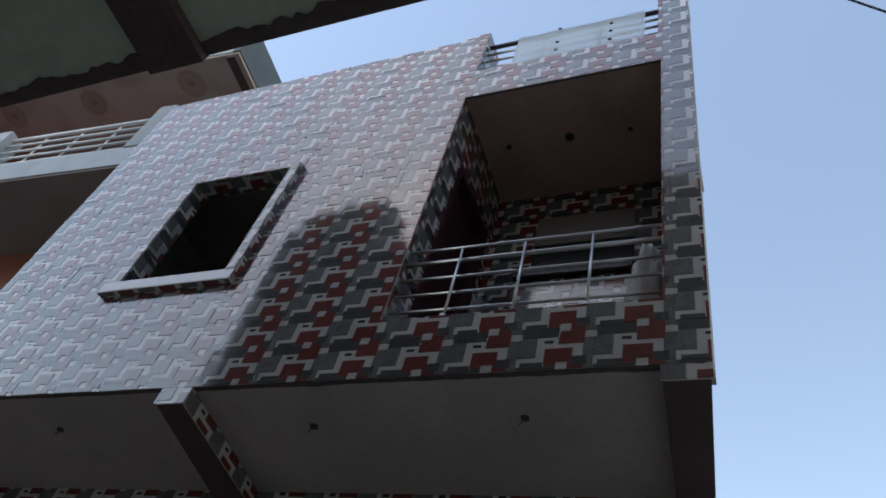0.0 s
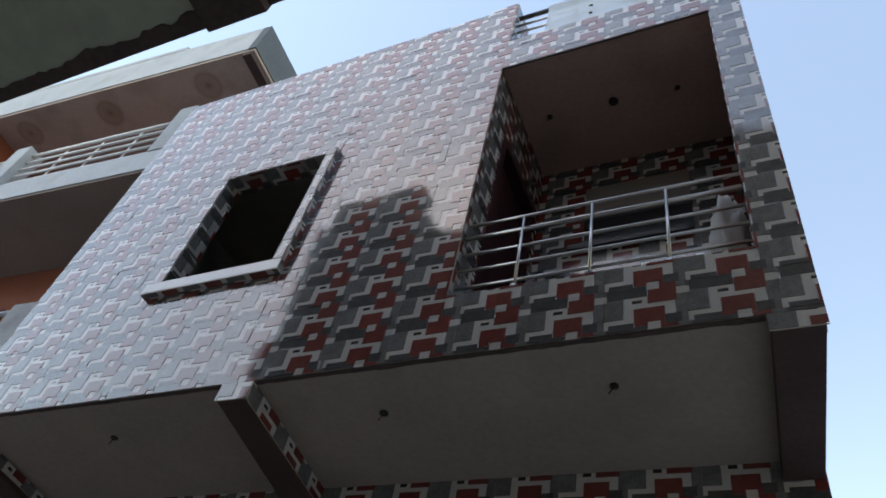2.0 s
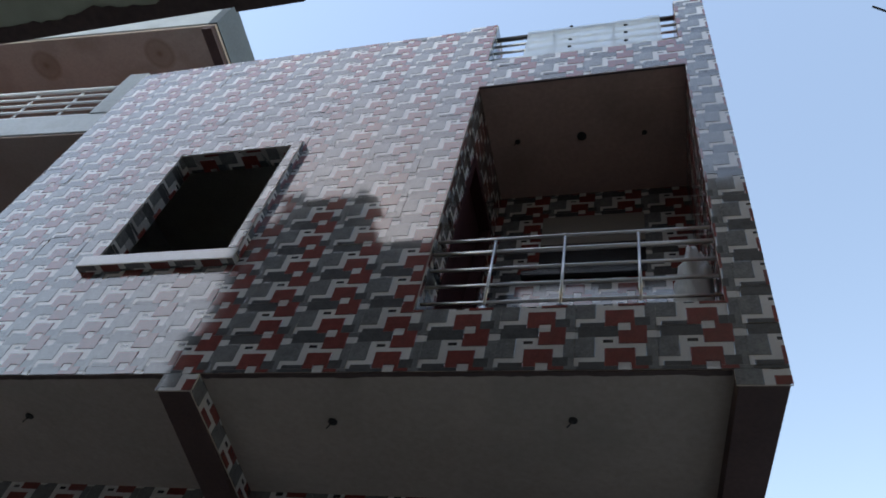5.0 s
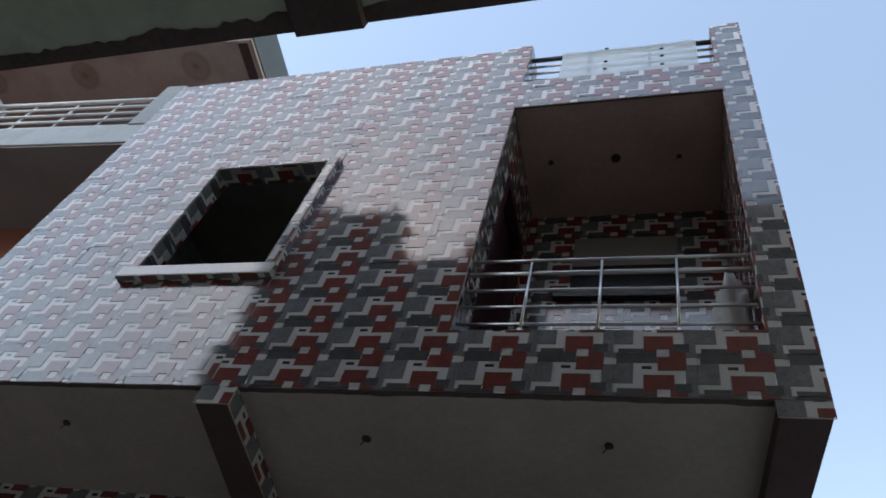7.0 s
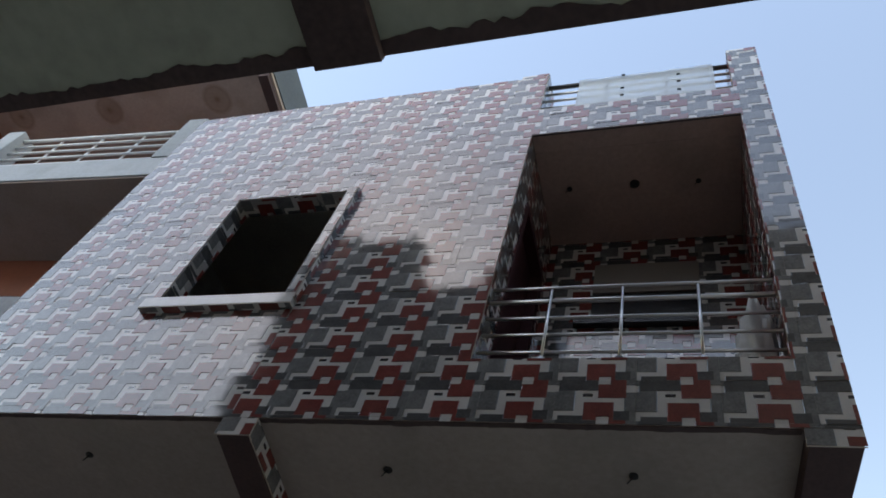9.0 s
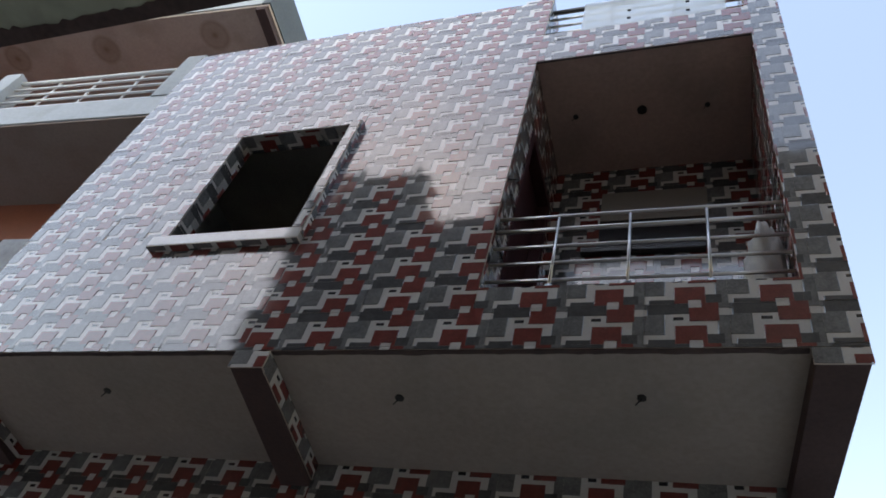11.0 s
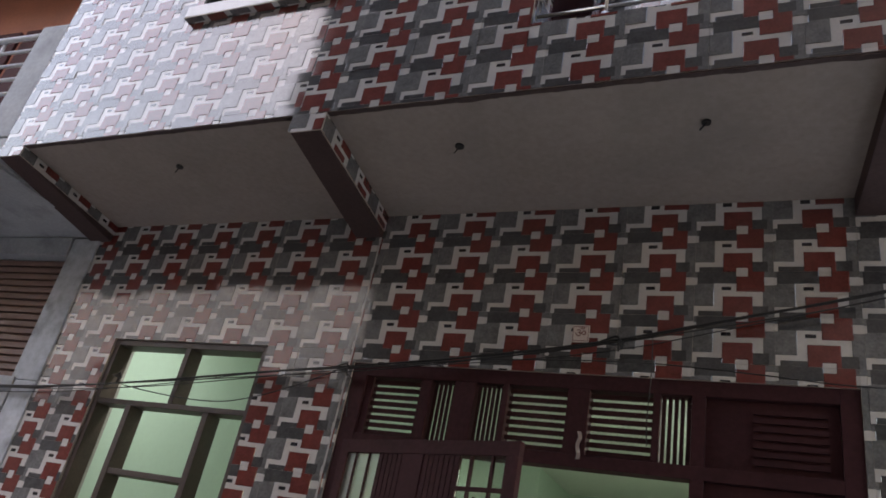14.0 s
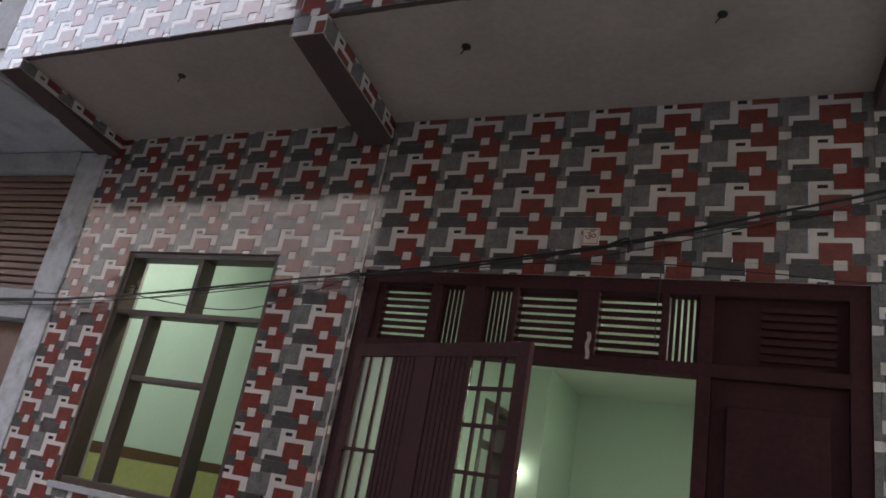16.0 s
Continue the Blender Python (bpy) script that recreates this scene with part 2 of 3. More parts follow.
# ---- the wall tile: a printed pattern of white steps, red blocks and grey stone ----
TU, TV, THICK = 0.442, 0.2947, 0.010
PATTERN = [  # colour, then the share of the tile's width and height that it covers; later ones lie on top
    (3, 0, 1, 0, 1), (2, 0.06, 0.40, 0, 0.12), (2, 0.03, 0.56, 0.72, 1), (2, 0.73, 0.93, 0, 0.24), (3, 0, 0.26, 0.23, 0.72),
    (0, 0, 0.06, 0.01, 0.23), (0, 0, 0.38, 0.11, 0.23), (0, 0.25, 0.38, 0.11, 0.74), (0, 0.25, 0.545, 0.44, 0.74), (0, 0.25, 0.865, 0.44, 0.555),
    (0, 0.71, 0.865, 0.23, 0.555), (1, 0.37, 0.735, 0, 0.44), (1, 0.54, 0.88, 0.555, 1.0), (1, 0.37, 0.735, 0.985, 1.0), (0, 0.53, 0.685, 0, 0.10), (0, 0.53, 0.685, 0.89, 1),
    (0, 0.88, 1.0, 0.69, 0.88), (0, 0, 0.04, 0.70, 0.87), (4, 0.345, 0.475, 0.575, 0.665)]
RELIEF = (0.0, 0.0042, 0.0026, 0.0030, 0.0, 0.0)    # how far each colour stands proud, in metres
SLOPE = 0.0016                                     # half the width of the sloping edge between two heights
tile_meshes = {}


def tile_mesh(u0, u1, v0, v1):
    """A tile, or the cut piece of one between these shares of its width and height, its lowest face at z = 0, centred.
    Blocks stand proud of the white steps with sloping edges, as pressed relief does."""
    key = tuple(round(k, 3) for k in (u0, u1, v0, v1))
    if key in tile_meshes:
        return tile_meshes[key]
    u0, u1, v0, v1 = key
    us = sorted({u0, u1} | {c for p in PATTERN for c in p[1:3] if u0 + 0.012 < c < u1 - 0.012})
    vs = sorted({v0, v1} | {c for p in PATTERN for c in p[3:5] if v0 + 0.018 < c < v1 - 0.018})
    cu, cv = (u0 + u1) / 2, (v0 + v1) / 2
    cell = [[PATTERN[max((k for k, p in enumerate(PATTERN) if p[1] < (a + b) / 2 < p[2] and p[3] < (c + d) / 2 < p[4]), default=0)][0] for a, b in zip(us, us[1:])] for c, d in zip(vs, vs[1:])]

    def lines(cuts, centre, size):
        """Two lines for each inner cut, with the cell on whose side each lies; the tile's own edges shrink by the joint."""
        out = []
        for k, c in enumerate(cuts):
            x = (c - centre) * size
            if k == 0:
                out += [(x + 0.0004, 0)]
            elif k == len(cuts) - 1:
                out += [(x - 0.0004, k - 1)]
            else:
                out += [(x - SLOPE, k - 1), (x + SLOPE, k)]
        return out
    lu, lv = lines(us, cu, TU), lines(vs, cv, TV)
    verts = [(x, y, RELIEF[cell[j][i]]) for y, j in lv for x, i in lu]
    width = len(lu)
    faces, mats = [], []
    for b in range(len(lv) - 1):
        runs = []
        for a in range(width - 1):
            kinds = {cell[j][i] for i in (lu[a][1], lu[a + 1][1]) for j in (lv[b][1], lv[b + 1][1])}
            top = max(kinds, key=lambda k: RELIEF[k])
            flat = len(kinds) == 1
            if runs and flat and runs[-1][2] == top and runs[-1][3]:
                runs[-1][1] = a + 1
            else:
                runs.append([a, a + 1, top, flat])
        for a, c, kind, flat in runs:
            faces.append((b * width + a, b * width + c, (b + 1) * width + c, (b + 1) * width + a))
            mats.append(kind)
    x0, x1, y0, y1 = lu[0][0], lu[-1][0], lv[0][0], lv[-1][0]
    for p, q in (((x0, y0), (x1, y0)), ((x1, y0), (x1, y1)), ((x1, y1), (x0, y1)), ((x0, y1), (x0, y0))):
        faces.append(tuple(range(len(verts), len(verts) + 4)))
        verts += [(*p, -THICK), (*q, -THICK), (*q, 0), (*p, 0)]
        mats.append(5)
    me = bpy.data.meshes.new("tile")
    me.from_pydata(verts, [], faces)
    for m in TILE:
        me.materials.append(m)
    me.polygons.foreach_set("material_index", mats)
    me.update()
    tile_meshes[key] = me
    return me


tile_random = random.Random(7)


def lay_tiles(parent, face, u0, u1, v0, v1, su, sv, holes=(), tilt=0.34, TU=TU, TV=TV):
    """Tiles over the rectangle u0..u1, v0..v1 of the plane face (its x and y run in it, z out of it), with a joint at su and sv."""
    for i in range(math.floor((u0 - su) / TU), math.ceil((u1 - su) / TU)):
        for j in range(math.floor((v0 - sv) / TV), math.ceil((v1 - sv) / TV)):
            a, c = su + i * TU, sv + j * TV
            lean = pose(0, 0, 0, tile_random.gauss(0, tilt), tile_random.gauss(0, tilt), 0)
            for p, q, r, s in split(max(a, u0), min(a + TU, u1), max(c, v0), min(c + TV, v1), holes):
                ob = new("tile", tile_mesh((p - a) / TU, (q - a) / TU, (r - c) / TV, (s - c) / TV))
                ob.parent = parent
                ob.matrix_basis = parent.matrix_basis.inverted() @ face @ Matrix.Translation(((p + q) / 2, (r + s) / 2, tile_random.uniform(-0.0003, 0.0003))) @ lean @ Matrix.Diagonal((TU / 0.442, TV / 0.2947, 1, 1))


def plane(origin, right, up):
    right, up = Vector(right), Vector(up)
    m = Matrix((right, up, right.cross(up))).transposed().to_4x4()
    m.translation = origin
    return m


FRONT = lambda y: plane((0, y, 0), (1, 0, 0), (0, 0, 1))
LEFTWARD = lambda x: plane((x, 0, 0), (0, -1, 0), (0, 0, 1))    # faces -x, u = -y
RIGHTWARD = lambda x: plane((x, 0, 0), (0, 1, 0), (0, 0, 1))    # faces +x, u = y

# ---- street and ground ----
setting("ground", boxes((-300, 300, -300, 300, -0.3, 0.0)), STREET, "grey worn concrete street surface between the houses")

# ---- the tiled house ----
X0, X1, WY = -6.44, 0.0, 1.28          # left and right edge of the projecting storey, and the wall below it
WIN = (-4.87, -3.645, 5.33, 6.95)
BAL = (-2.07, -0.25, 4.72, 7.69)
GWIN = (-5.87, -4.285, 1.215, 3.115)
DOOR = (-3.50, -0.37, 0.25, 3.02)
SOF = 4.22

front = [(*r[:2], 0.011, 0.20, *r[2:]) for r in split(X0, X1, SOF + 0.013, 9.03, [WIN, (*BAL[:3], 7.746), (-2.06, -0.27, 8.22, 9.1)])]
front += [(-2.35, -2.06, 0.011, 0.32, 9.03, 9.10), (-0.27, 0.0, 0.011, 0.32, 9.03, 9.10)]
wall_upper = setting("wall_upper", boxes(*front), CORE, "projecting upper house wall clad in patterned glazed tiles")
wall_side = setting("wall_side", boxes((X0, X0 + 0.2, 0.205, 9.0, 4.236, 9.03), (-0.204, -0.15, 0.205, 1.498, 4.70, 9.03)), GREY_PLASTER, "plastered side walls of the tiled house")
setting("wall_side_right", skewed(-0.204, -0.15, -1.10, -1.04, 4.70, 4.70, 9.03, 1.50, 9.0), GREY_PLASTER, "plastered side wall of the tiled house")
ground_wall = [(*r[:2], WY + 0.011, WY + 0.24, *r[2:]) for r in split(-6.58, -0.10, 0.0, SOF, [GWIN, DOOR])]
wall_lower = setting("wall_lower", boxes(*ground_wall), CORE, "recessed ground storey wall clad in patterned glazed tiles")
setting("wall_lower_sides", boxes((-0.21, -0.19, WY + 0.245, 9.0, 0.0, SOF), (-6.58, -6.5, WY + 0.245, 9.0, 0.0, SOF)), GREY_PLASTER, "plain plastered side walls below")

# slab over the ground storey with its soffit
setting("slab", skewed(X0 + 0.21, -0.21, X0 + 0.21, -1.08, 4.235, 4.235, 4.70, 0.205, 8.9), CORE, "concrete floor slab of the upper storey")
setting("ceiling_overhang", skewed(-6.43, -0.02, -6.68, -0.12, SOF, SOF, 4.232, 0.02, WY + 0.01), SOFFIT, "grey stained plaster under the overhang")

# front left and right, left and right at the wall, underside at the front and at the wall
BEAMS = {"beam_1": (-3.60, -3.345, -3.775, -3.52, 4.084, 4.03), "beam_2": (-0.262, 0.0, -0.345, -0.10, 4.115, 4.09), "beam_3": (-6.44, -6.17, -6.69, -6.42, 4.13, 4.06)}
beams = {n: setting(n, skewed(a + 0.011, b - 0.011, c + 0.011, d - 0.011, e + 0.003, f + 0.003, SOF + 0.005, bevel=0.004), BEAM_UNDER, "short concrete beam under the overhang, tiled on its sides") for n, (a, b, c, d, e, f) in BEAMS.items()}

# slab edge of the roof, the roof and the balcony's own shell
setting("roof", boxes((X0 + 0.21, -2.30, 0.205, 8.9, 7.72, 8.20)), CORE, "concrete roof slab with terrace")
setting("roof_right", skewed(-2.298, -0.23, -2.298, -1.12, 7.75, 7.75, 8.20, 0.206, 8.9), CORE, "concrete roof slab over the balcony")
setting("ceiling_balcony", boxes((-2.068, -0.252, 0.002, 0.204, 7.692, 7.745), (-2.27, -0.05, 0.205, WY + 0.2, 7.69, 7.745)), BALCONY_CEILING, "dim plaster ceiling of the balcony")
wall_balcony_back = setting("wall_balcony_back", boxes(*[(*r[:2], WY + 0.011, WY + 0.2, *r[2:]) for r in split(-2.28, -0.205, 4.705, 7.688, [])]), CORE, "tiled back wall of the balcony")
SIDE_DOOR = (0.30, 1.16, 4.72, 7.0)
wall_balcony_left = setting("wall_balcony_left", boxes(*[(-2.28, -2.081, *r) for r in split(0.205, WY + 0.008, 4.705, 7.688, [SIDE_DOOR])]), CORE, "tiled side wall of the balcony with a doorway")
wall_balcony_right = setting("wall_balcony_right", boxes((-0.239, -0.206, 0.205, WY + 0.008, 4.705, 7.688)), CORE, "tiled inner side of the balcony")

# room behind the upper window
setting("wall_upper_room", boxes((X0 + 0.21, -2.502, 2.2, 2.4, 4.71, 7.71), (-2.5, -2.4, 0.21, 2.4, 4.71, 7.71)), DARK_ROOM, "dim unlit room behind the upper window")

# ---- the lit ground-floor rooms ----
ROOM_H, HALL_H = 4.10, 3.20
setting("floor", boxes((-6.49, -0.21, WY + 0.245, 7.2, 0.01, 0.25)), STREET, "grey room floor")
setting("ceiling_room", boxes((-6.49, -3.56, WY + 0.245, 5.55, ROOM_H, ROOM_H + 0.1)), CEILING_PAINT, "pale green room ceiling")
setting("ceiling_hall", boxes((-3.55, -0.215, WY + 0.245, 7.2, HALL_H, HALL_H + 0.1)), CEILING_PAINT, "pale green hall ceiling")
setting("wall_room", boxes((-6.34, -3.73, 5.4, 5.55, 1.56, ROOM_H), (-6.49, -6.35, WY + 0.245, 5.55, 1.56, ROOM_H)), GREEN_ROOM, "light green painted room walls")
setting("wall_partition", boxes(*[(-3.72, -3.56, *r) for r in split(WY + 0.245, 7.1, 0.25, ROOM_H, [(4.1, 4.92, 0.25, 2.66)])]), GREEN_ROOM, "light green partition between the rooms")
for n, dims in (("wall_hall_left", (-3.555, -3.17, 5.0, 7.1, 0.25, HALL_H + 0.05)), ("wall_hall_back", (-3.168, -0.402, 6.35, 7.15, 0.25, HALL_H + 0.05)), ("wall_hall_right", (-0.40, -0.215, WY + 0.245, 7.1, 0.25, HALL_H + 0.05))):
    setting(n, boxes(dims), GREEN_ROOM, "light green painted hall wall")
setting("wall_room_dado", boxes((-6.33, -3.73, 5.385, 5.55, 0.25, 1.46), (-6.49, -6.335, WY + 0.245, 5.55, 0.25, 1.46)), DADO, "glossy yellow-green painted lower walls")
setting("trim_dado", boxes((-6.325, -3.73, 5.38, 5.55, 1.462, 1.558), (-6.49, -6.33, WY + 0.245, 5.55, 1.462, 1.558)), DADO_BAND, "dark brown painted border")


def tube_light(x, y, z, along, power, colour):
    """A tube fitting under a ceiling, with the light that it gives."""
    t = thing("tube_light", (x, y, z), "white fluorescent tube fitting under the room ceiling", "lamp", turn=along)
    part("body", boxes((-0.6, 0.6, -0.03, 0.03, -0.04, 0.0), bevel=0.005), WHITE_STEEL, t)
    part("tube", rod(bmesh.new(), (-0.58, 0, -0.06), (0.58, 0, -0.06), 0.014), TUBE, t, "glowing white tube")
    lamp = new("tube_glow", bpy.data.lights.new("tube_glow", "AREA"))
    lamp.data.shape, lamp.data.size, lamp.data.size_y, lamp.data.energy, lamp.data.color = "RECTANGLE", 1.1, 0.06, power, colour
    lamp.matrix_basis = pose(x, y, z - 0.09, 0, 0, along)


tube_light(-5.0, 1.95, ROOM_H, 0, 9.5, (0.72, 0.94, 1.0))
tube_light(-0.8, 3.0, HALL_H, 90, 9.0, (0.80, 0.98, 0.94))


inner = thing("door_3", (0, 0, 0), "brown wooden door frame between the hall and the lit room", "door")
inner["kind"] = "structure"
part("door_frame", boxes((-3.73, -3.545, 4.1, 4.17, 0.25, 2.66), (-3.73, -3.545, 4.85, 4.92, 0.25, 2.66), (-3.73, -3.545, 4.17, 4.85, 2.59, 2.66), (-3.70, -3.57, 4.17, 4.85, 2.20, 2.26)), WOOD, inner)

bulb = thing("wall_lamp", (-3.40, 4.998, 2.04), "small bright white bulb on the hall wall", "lamp")
part("holder", rod(bmesh.new(), (0, 0, 0), (0, -0.05, 0), 0.022), WHITE_STEEL, bulb)
bm = bmesh.new()
bmesh.ops.create_uvsphere(bm, u_segments=16, v_segments=10, radius=0.026, matrix=Matrix.Translation((0, -0.08, 0)))
part("bulb", bm, TUBE, bulb, "glowing white bulb")


# ---- windows and doors of the tiled house ----
def upper_window():
    """An unglazed opening with a tiled sill band and side band standing proud of the wall."""
    t = thing("window_1", (0, 0, 0), "open unglazed window with a projecting tiled band below and beside it", "window")
    t["kind"] = "structure"
    x0, x1, z0, z1 = WIN
    part("window_sill", boxes((x0 - 0.06, x1 + 0.09, -0.058, 0.005, z0 - 0.055, z0 + 0.055)), CORE, t)
    part("window_band", boxes((x1 + 0.002, x1 + 0.09, -0.058, 0.005, z0 + 0.057, z1 - 0.06)), CORE, t)
    return t


window_1 = upper_window()


def ground_window():
    x0, x1, z0, z1 = GWIN
    y0, y1 = WY + 0.02, WY + 0.17
    t = thing("window_2", (0, 0, 0), "brown wooden window frame with bare glazing bars before a lit green room", "window")
    t["kind"] = "structure"
    f = 0.05
    part("window_frame", boxes((x0, x0 + f, y0, y1, z0, z1), (x1 - f, x1, y0, y1, z0, z1), (x0 + f, x1 - f, y0, y1, z1 - f, z1), (x0 + f, x1 - f, y0, y1, z0, z0 + f), bevel=0.004), WOOD, t)
    part("transom", boxes((x0 + f, x1 - f, y0 + 0.002, y1, 2.570, 2.612), bevel=0.004), WOOD, t)
    part("mullion", boxes((-5.09, -5.04, y0 + 0.004, y1, 2.614, z1 - f), bevel=0.004), WOOD, t)
    for a in (-5.50, -4.713):
        part("mullion", boxes((a, a + 0.055, y0 + 0.004, y1, z0 + f, 2.568), bevel=0.004), WOOD, t)
    part("glazing_bar", boxes((-5.443, -4.715, y0 + 0.01, y1 - 0.005, 2.045, 2.087), bevel=0.004), WOOD, t)
    part("window_sill", boxes((x0 - 0.03, x1 + 0.03, WY - 0.03, WY + 0.018, z0 - 0.05, z0 - 0.003), bevel=0.005), GREY_PLASTER, t)
    return t


window_2 = ground_window()


def grille(t, x0, x1, z0, z1, upright, count, y0, y1, name):
    """Slats with gaps between them, filling a rectangle of the transom."""
    y = (y0 + y1) / 2
    for i in range(count):
        if upright:
            w = (x1 - x0) / count
            a = x0 + w * (i + 0.18)
            part(name, boxes((a, a + w * 0.64, y - 0.006, y + 0.006, z0, z1)), MAROON, t)
        else:
            w = (z1 - z0) / count
            a = z0 + w * (i + 0.22)
            part(name, boxes((x0, x1, y - 0.010, y + 0.010, a, a + w * 0.56)), MAROON, t)


def main_door():
    x0, x1, z0, z1 = DOOR
    y0, y1 = WY + 0.01, WY + 0.12
    t = thing("door_1", (0, 0, 0), "wide dark maroon door set with slatted transom, one leaf folded open", "door")
    t["kind"] = "structure"
    part("door_frame", boxes((x0, x0 + 0.12, y0, y1, z0, z1), (x1 - 0.10, x1, y0, y1, z0, z1), (x0 + 0.12, x1 - 0.10, y0, y1, 2.93, z1), (x0 + 0.12, x1 - 0.10, y0, y1, 2.455, 2.53),
                            (-2.955, -2.875, y0, y1, 2.53, 2.93), (-2.71, -2.56, y0, y1, 2.53, 2.93), (-2.372, -2.335, y0, y1, 2.53, 2.93), (-1.95, -1.815, y0, y1, 2.53, 2.93),
                            (-1.44, -1.40, y0, y1, 2.53, 2.93), (-1.225, -1.15, y0, y1, z0, 2.455), (-1.225, -1.15, y0, y1, 2.53, 2.93), bevel=0.003), MAROON, t)
    for a, b, up, n in ((-3.33, -2.955, False, 8), (-2.875, -2.71, True, 5), (-2.56, -2.372, True, 6), (-2.335, -1.95, False, 8), (-1.815, -1.44, False, 8), (-1.40, -1.225, True, 5)):
        grille(t, a, b, 2.532, 2.928, up, n, y0 + 0.03, y1 - 0.03, "slat")
    part("side_board", boxes((x0 + 0.12, -3.33, y0 + 0.02, y1 - 0.02, 2.53, 2.93)), MAROON, t)
    # closed right leaf and louvred board above it
    leaf = part("closed_leaf", boxes((-1.148, -0.472, y0 + 0.035, y1 - 0.02, z0, 2.453), bevel=0.004), MAROON, t)
    for a, b, c, d in ((-1.06, -0.56, 1.5, 2.30), (-1.06, -0.56, 0.45, 1.35)):
        part("panel", boxes((a, b, y0 + 0.018, y0 + 0.033, c, d), bevel=0.006), MAROON, leaf)
    board = part("louvre_board", boxes((-1.148, -0.472, y0 + 0.04, y1 - 0.02, 2.532, 2.928)), MAROON, t)
    for i in range(7):
        z = 2.57 + i * 0.047
        part("louvre", boxes((-0.90, -0.53, y0 + 0.02, y0 + 0.039, z, z + 0.028)), MAROON, board)
    return t


door_1 = main_door()


def open_leaf():
    """The folded leaf, standing open towards the street: glass, grooved boards, stile, grooved boards, barred glass."""
    t = thing("door_leaf", (-3.42, WY + 0.0, 0.27), "dark maroon door leaf with grooved boards and barred glass, open", "door", turn=-17.0)
    L, H = 1.43, 2.20
    d0, d1 = -0.022, 0.022
    rails = [(0, 0.07, 0.0, H), (0.07, L, H - 0.085, H), (0.07, L, 0.0, 0.14), (0.60, 0.74, 0.14, H - 0.085), (L - 0.085, L, 0.14, H - 0.085), (0.07, 0.36, 1.50, 1.52), (1.02, L - 0.085, 0.95, 1.02)]
    part("leaf_frame", boxes(*[(a, b, d0, d1, c, d) for a, b, c, d in rails], bevel=0.003), MAROON, t)
    for a, b in ((0.36, 0.60), (0.74, 1.02)):
        n = round((b - a) / 0.042)
        for i in range(n):
            w = (b - a) / n
            part("board", boxes((a + w * i + 0.003, a + w * (i + 1) - 0.003, d0 + 0.008, d1 - 0.008, 0.14, H - 0.085)), MAROON, t)
    for a, b in ((0.07, 0.36), (1.02, L - 0.085)):
        p = part("pane", boxes((a, b, -0.003, 0.003, 0.14 if a < 0.5 else 1.02, H - 0.085)), DUSTY_GLASS if a < 0.5 else GLASS, t, "dusty grey glass pane" if a < 0.5 else "clear glass pane")
        p.visible_shadow = False
    for z in (1.22, 1.46, 1.72, 1.93):
        part("glazing_bar", boxes((1.02, L - 0.085, -0.014, 0.014, z - 0.011, z + 0.011)), MAROON, t)
    for x in (1.10, 1.25):
        part("glazing_bar", boxes((x - 0.008, x + 0.008, -0.012, 0.012, 1.02, H - 0.085)), MAROON, t)
    for x in (0.15, 0.27):
        part("glazing_bar", boxes((x - 0.006, x + 0.006, -0.012, 0.012, 0.14, H - 0.085)), MAROON, t)
    return t


open_leaf()

# ---- balcony ----
rail = thing("balcony_railing", (0, 0.075, 4.71), "stainless steel tube railing across the tiled balcony opening", "railing")
for z in (5.485, 5.345, 5.175, 5.013, 4.852):
    part("rail", rod(bmesh.new(), (-2.068, 0, z - 4.71), (-0.252, 0, z - 4.71), 0.017 if 5.2 < z < 5.4 else 0.012), STEEL, rail)
for x in (-1.64, -1.17, -0.70):
    post = part("post", rod(bmesh.new(), (x, -0.030, 0.0), (x, -0.030, 0.72), 0.010), STEEL, rail)
    part("flange", rod(bmesh.new(), (x, -0.030, 0.0), (x, -0.030, 0.05), 0.03), DARK_STEEL if x == -1.17 else STEEL, post)

balcony_window = thing("window_3", (0, 0, 0), "dark balcony window with a beige shutter and black granite sill", "window")
balcony_window["kind"] = "structure"
part("window_sill", boxes((-1.74, -0.70, WY - 0.07, WY + 0.0, 6.40, 6.465), bevel=0.004), GRANITE, balcony_window, "black granite sill")
part("shutter", boxes((-1.60, -0.66, WY - 0.035, WY + 0.0, 6.85, 7.27), bevel=0.006), BEIGE, balcony_window, "closed beige shutter")
part("pane", boxes((-1.60, -0.66, WY - 0.020, WY + 0.0, 6.467, 6.80), bevel=0.002), GRANITE, balcony_window, "dark glossy window pane")
part("slit", boxes((-1.59, -0.67, WY - 0.012, WY + 0.0, 6.802, 6.848)), BLACK, balcony_window, "dark gap below the shutter")

side_door = thing("door_2", (0, 0, 0), "dark wooden door frame in the balcony side wall", "door")
side_door["kind"] = "structure"
a, b, c, d = SIDE_DOOR
part("door_frame", boxes((-2.26, -2.06, a, a + 0.07, c, d), (-2.26, -2.06, b - 0.07, b, c, d), (-2.26, -2.06, a + 0.07, b - 0.07, d - 0.07, d)), MAROON, side_door)
part("door_leaf", boxes((-2.2, -2.16, a + 0.08, b - 0.08, c + 0.01, d - 0.08)), MAROON, side_door)


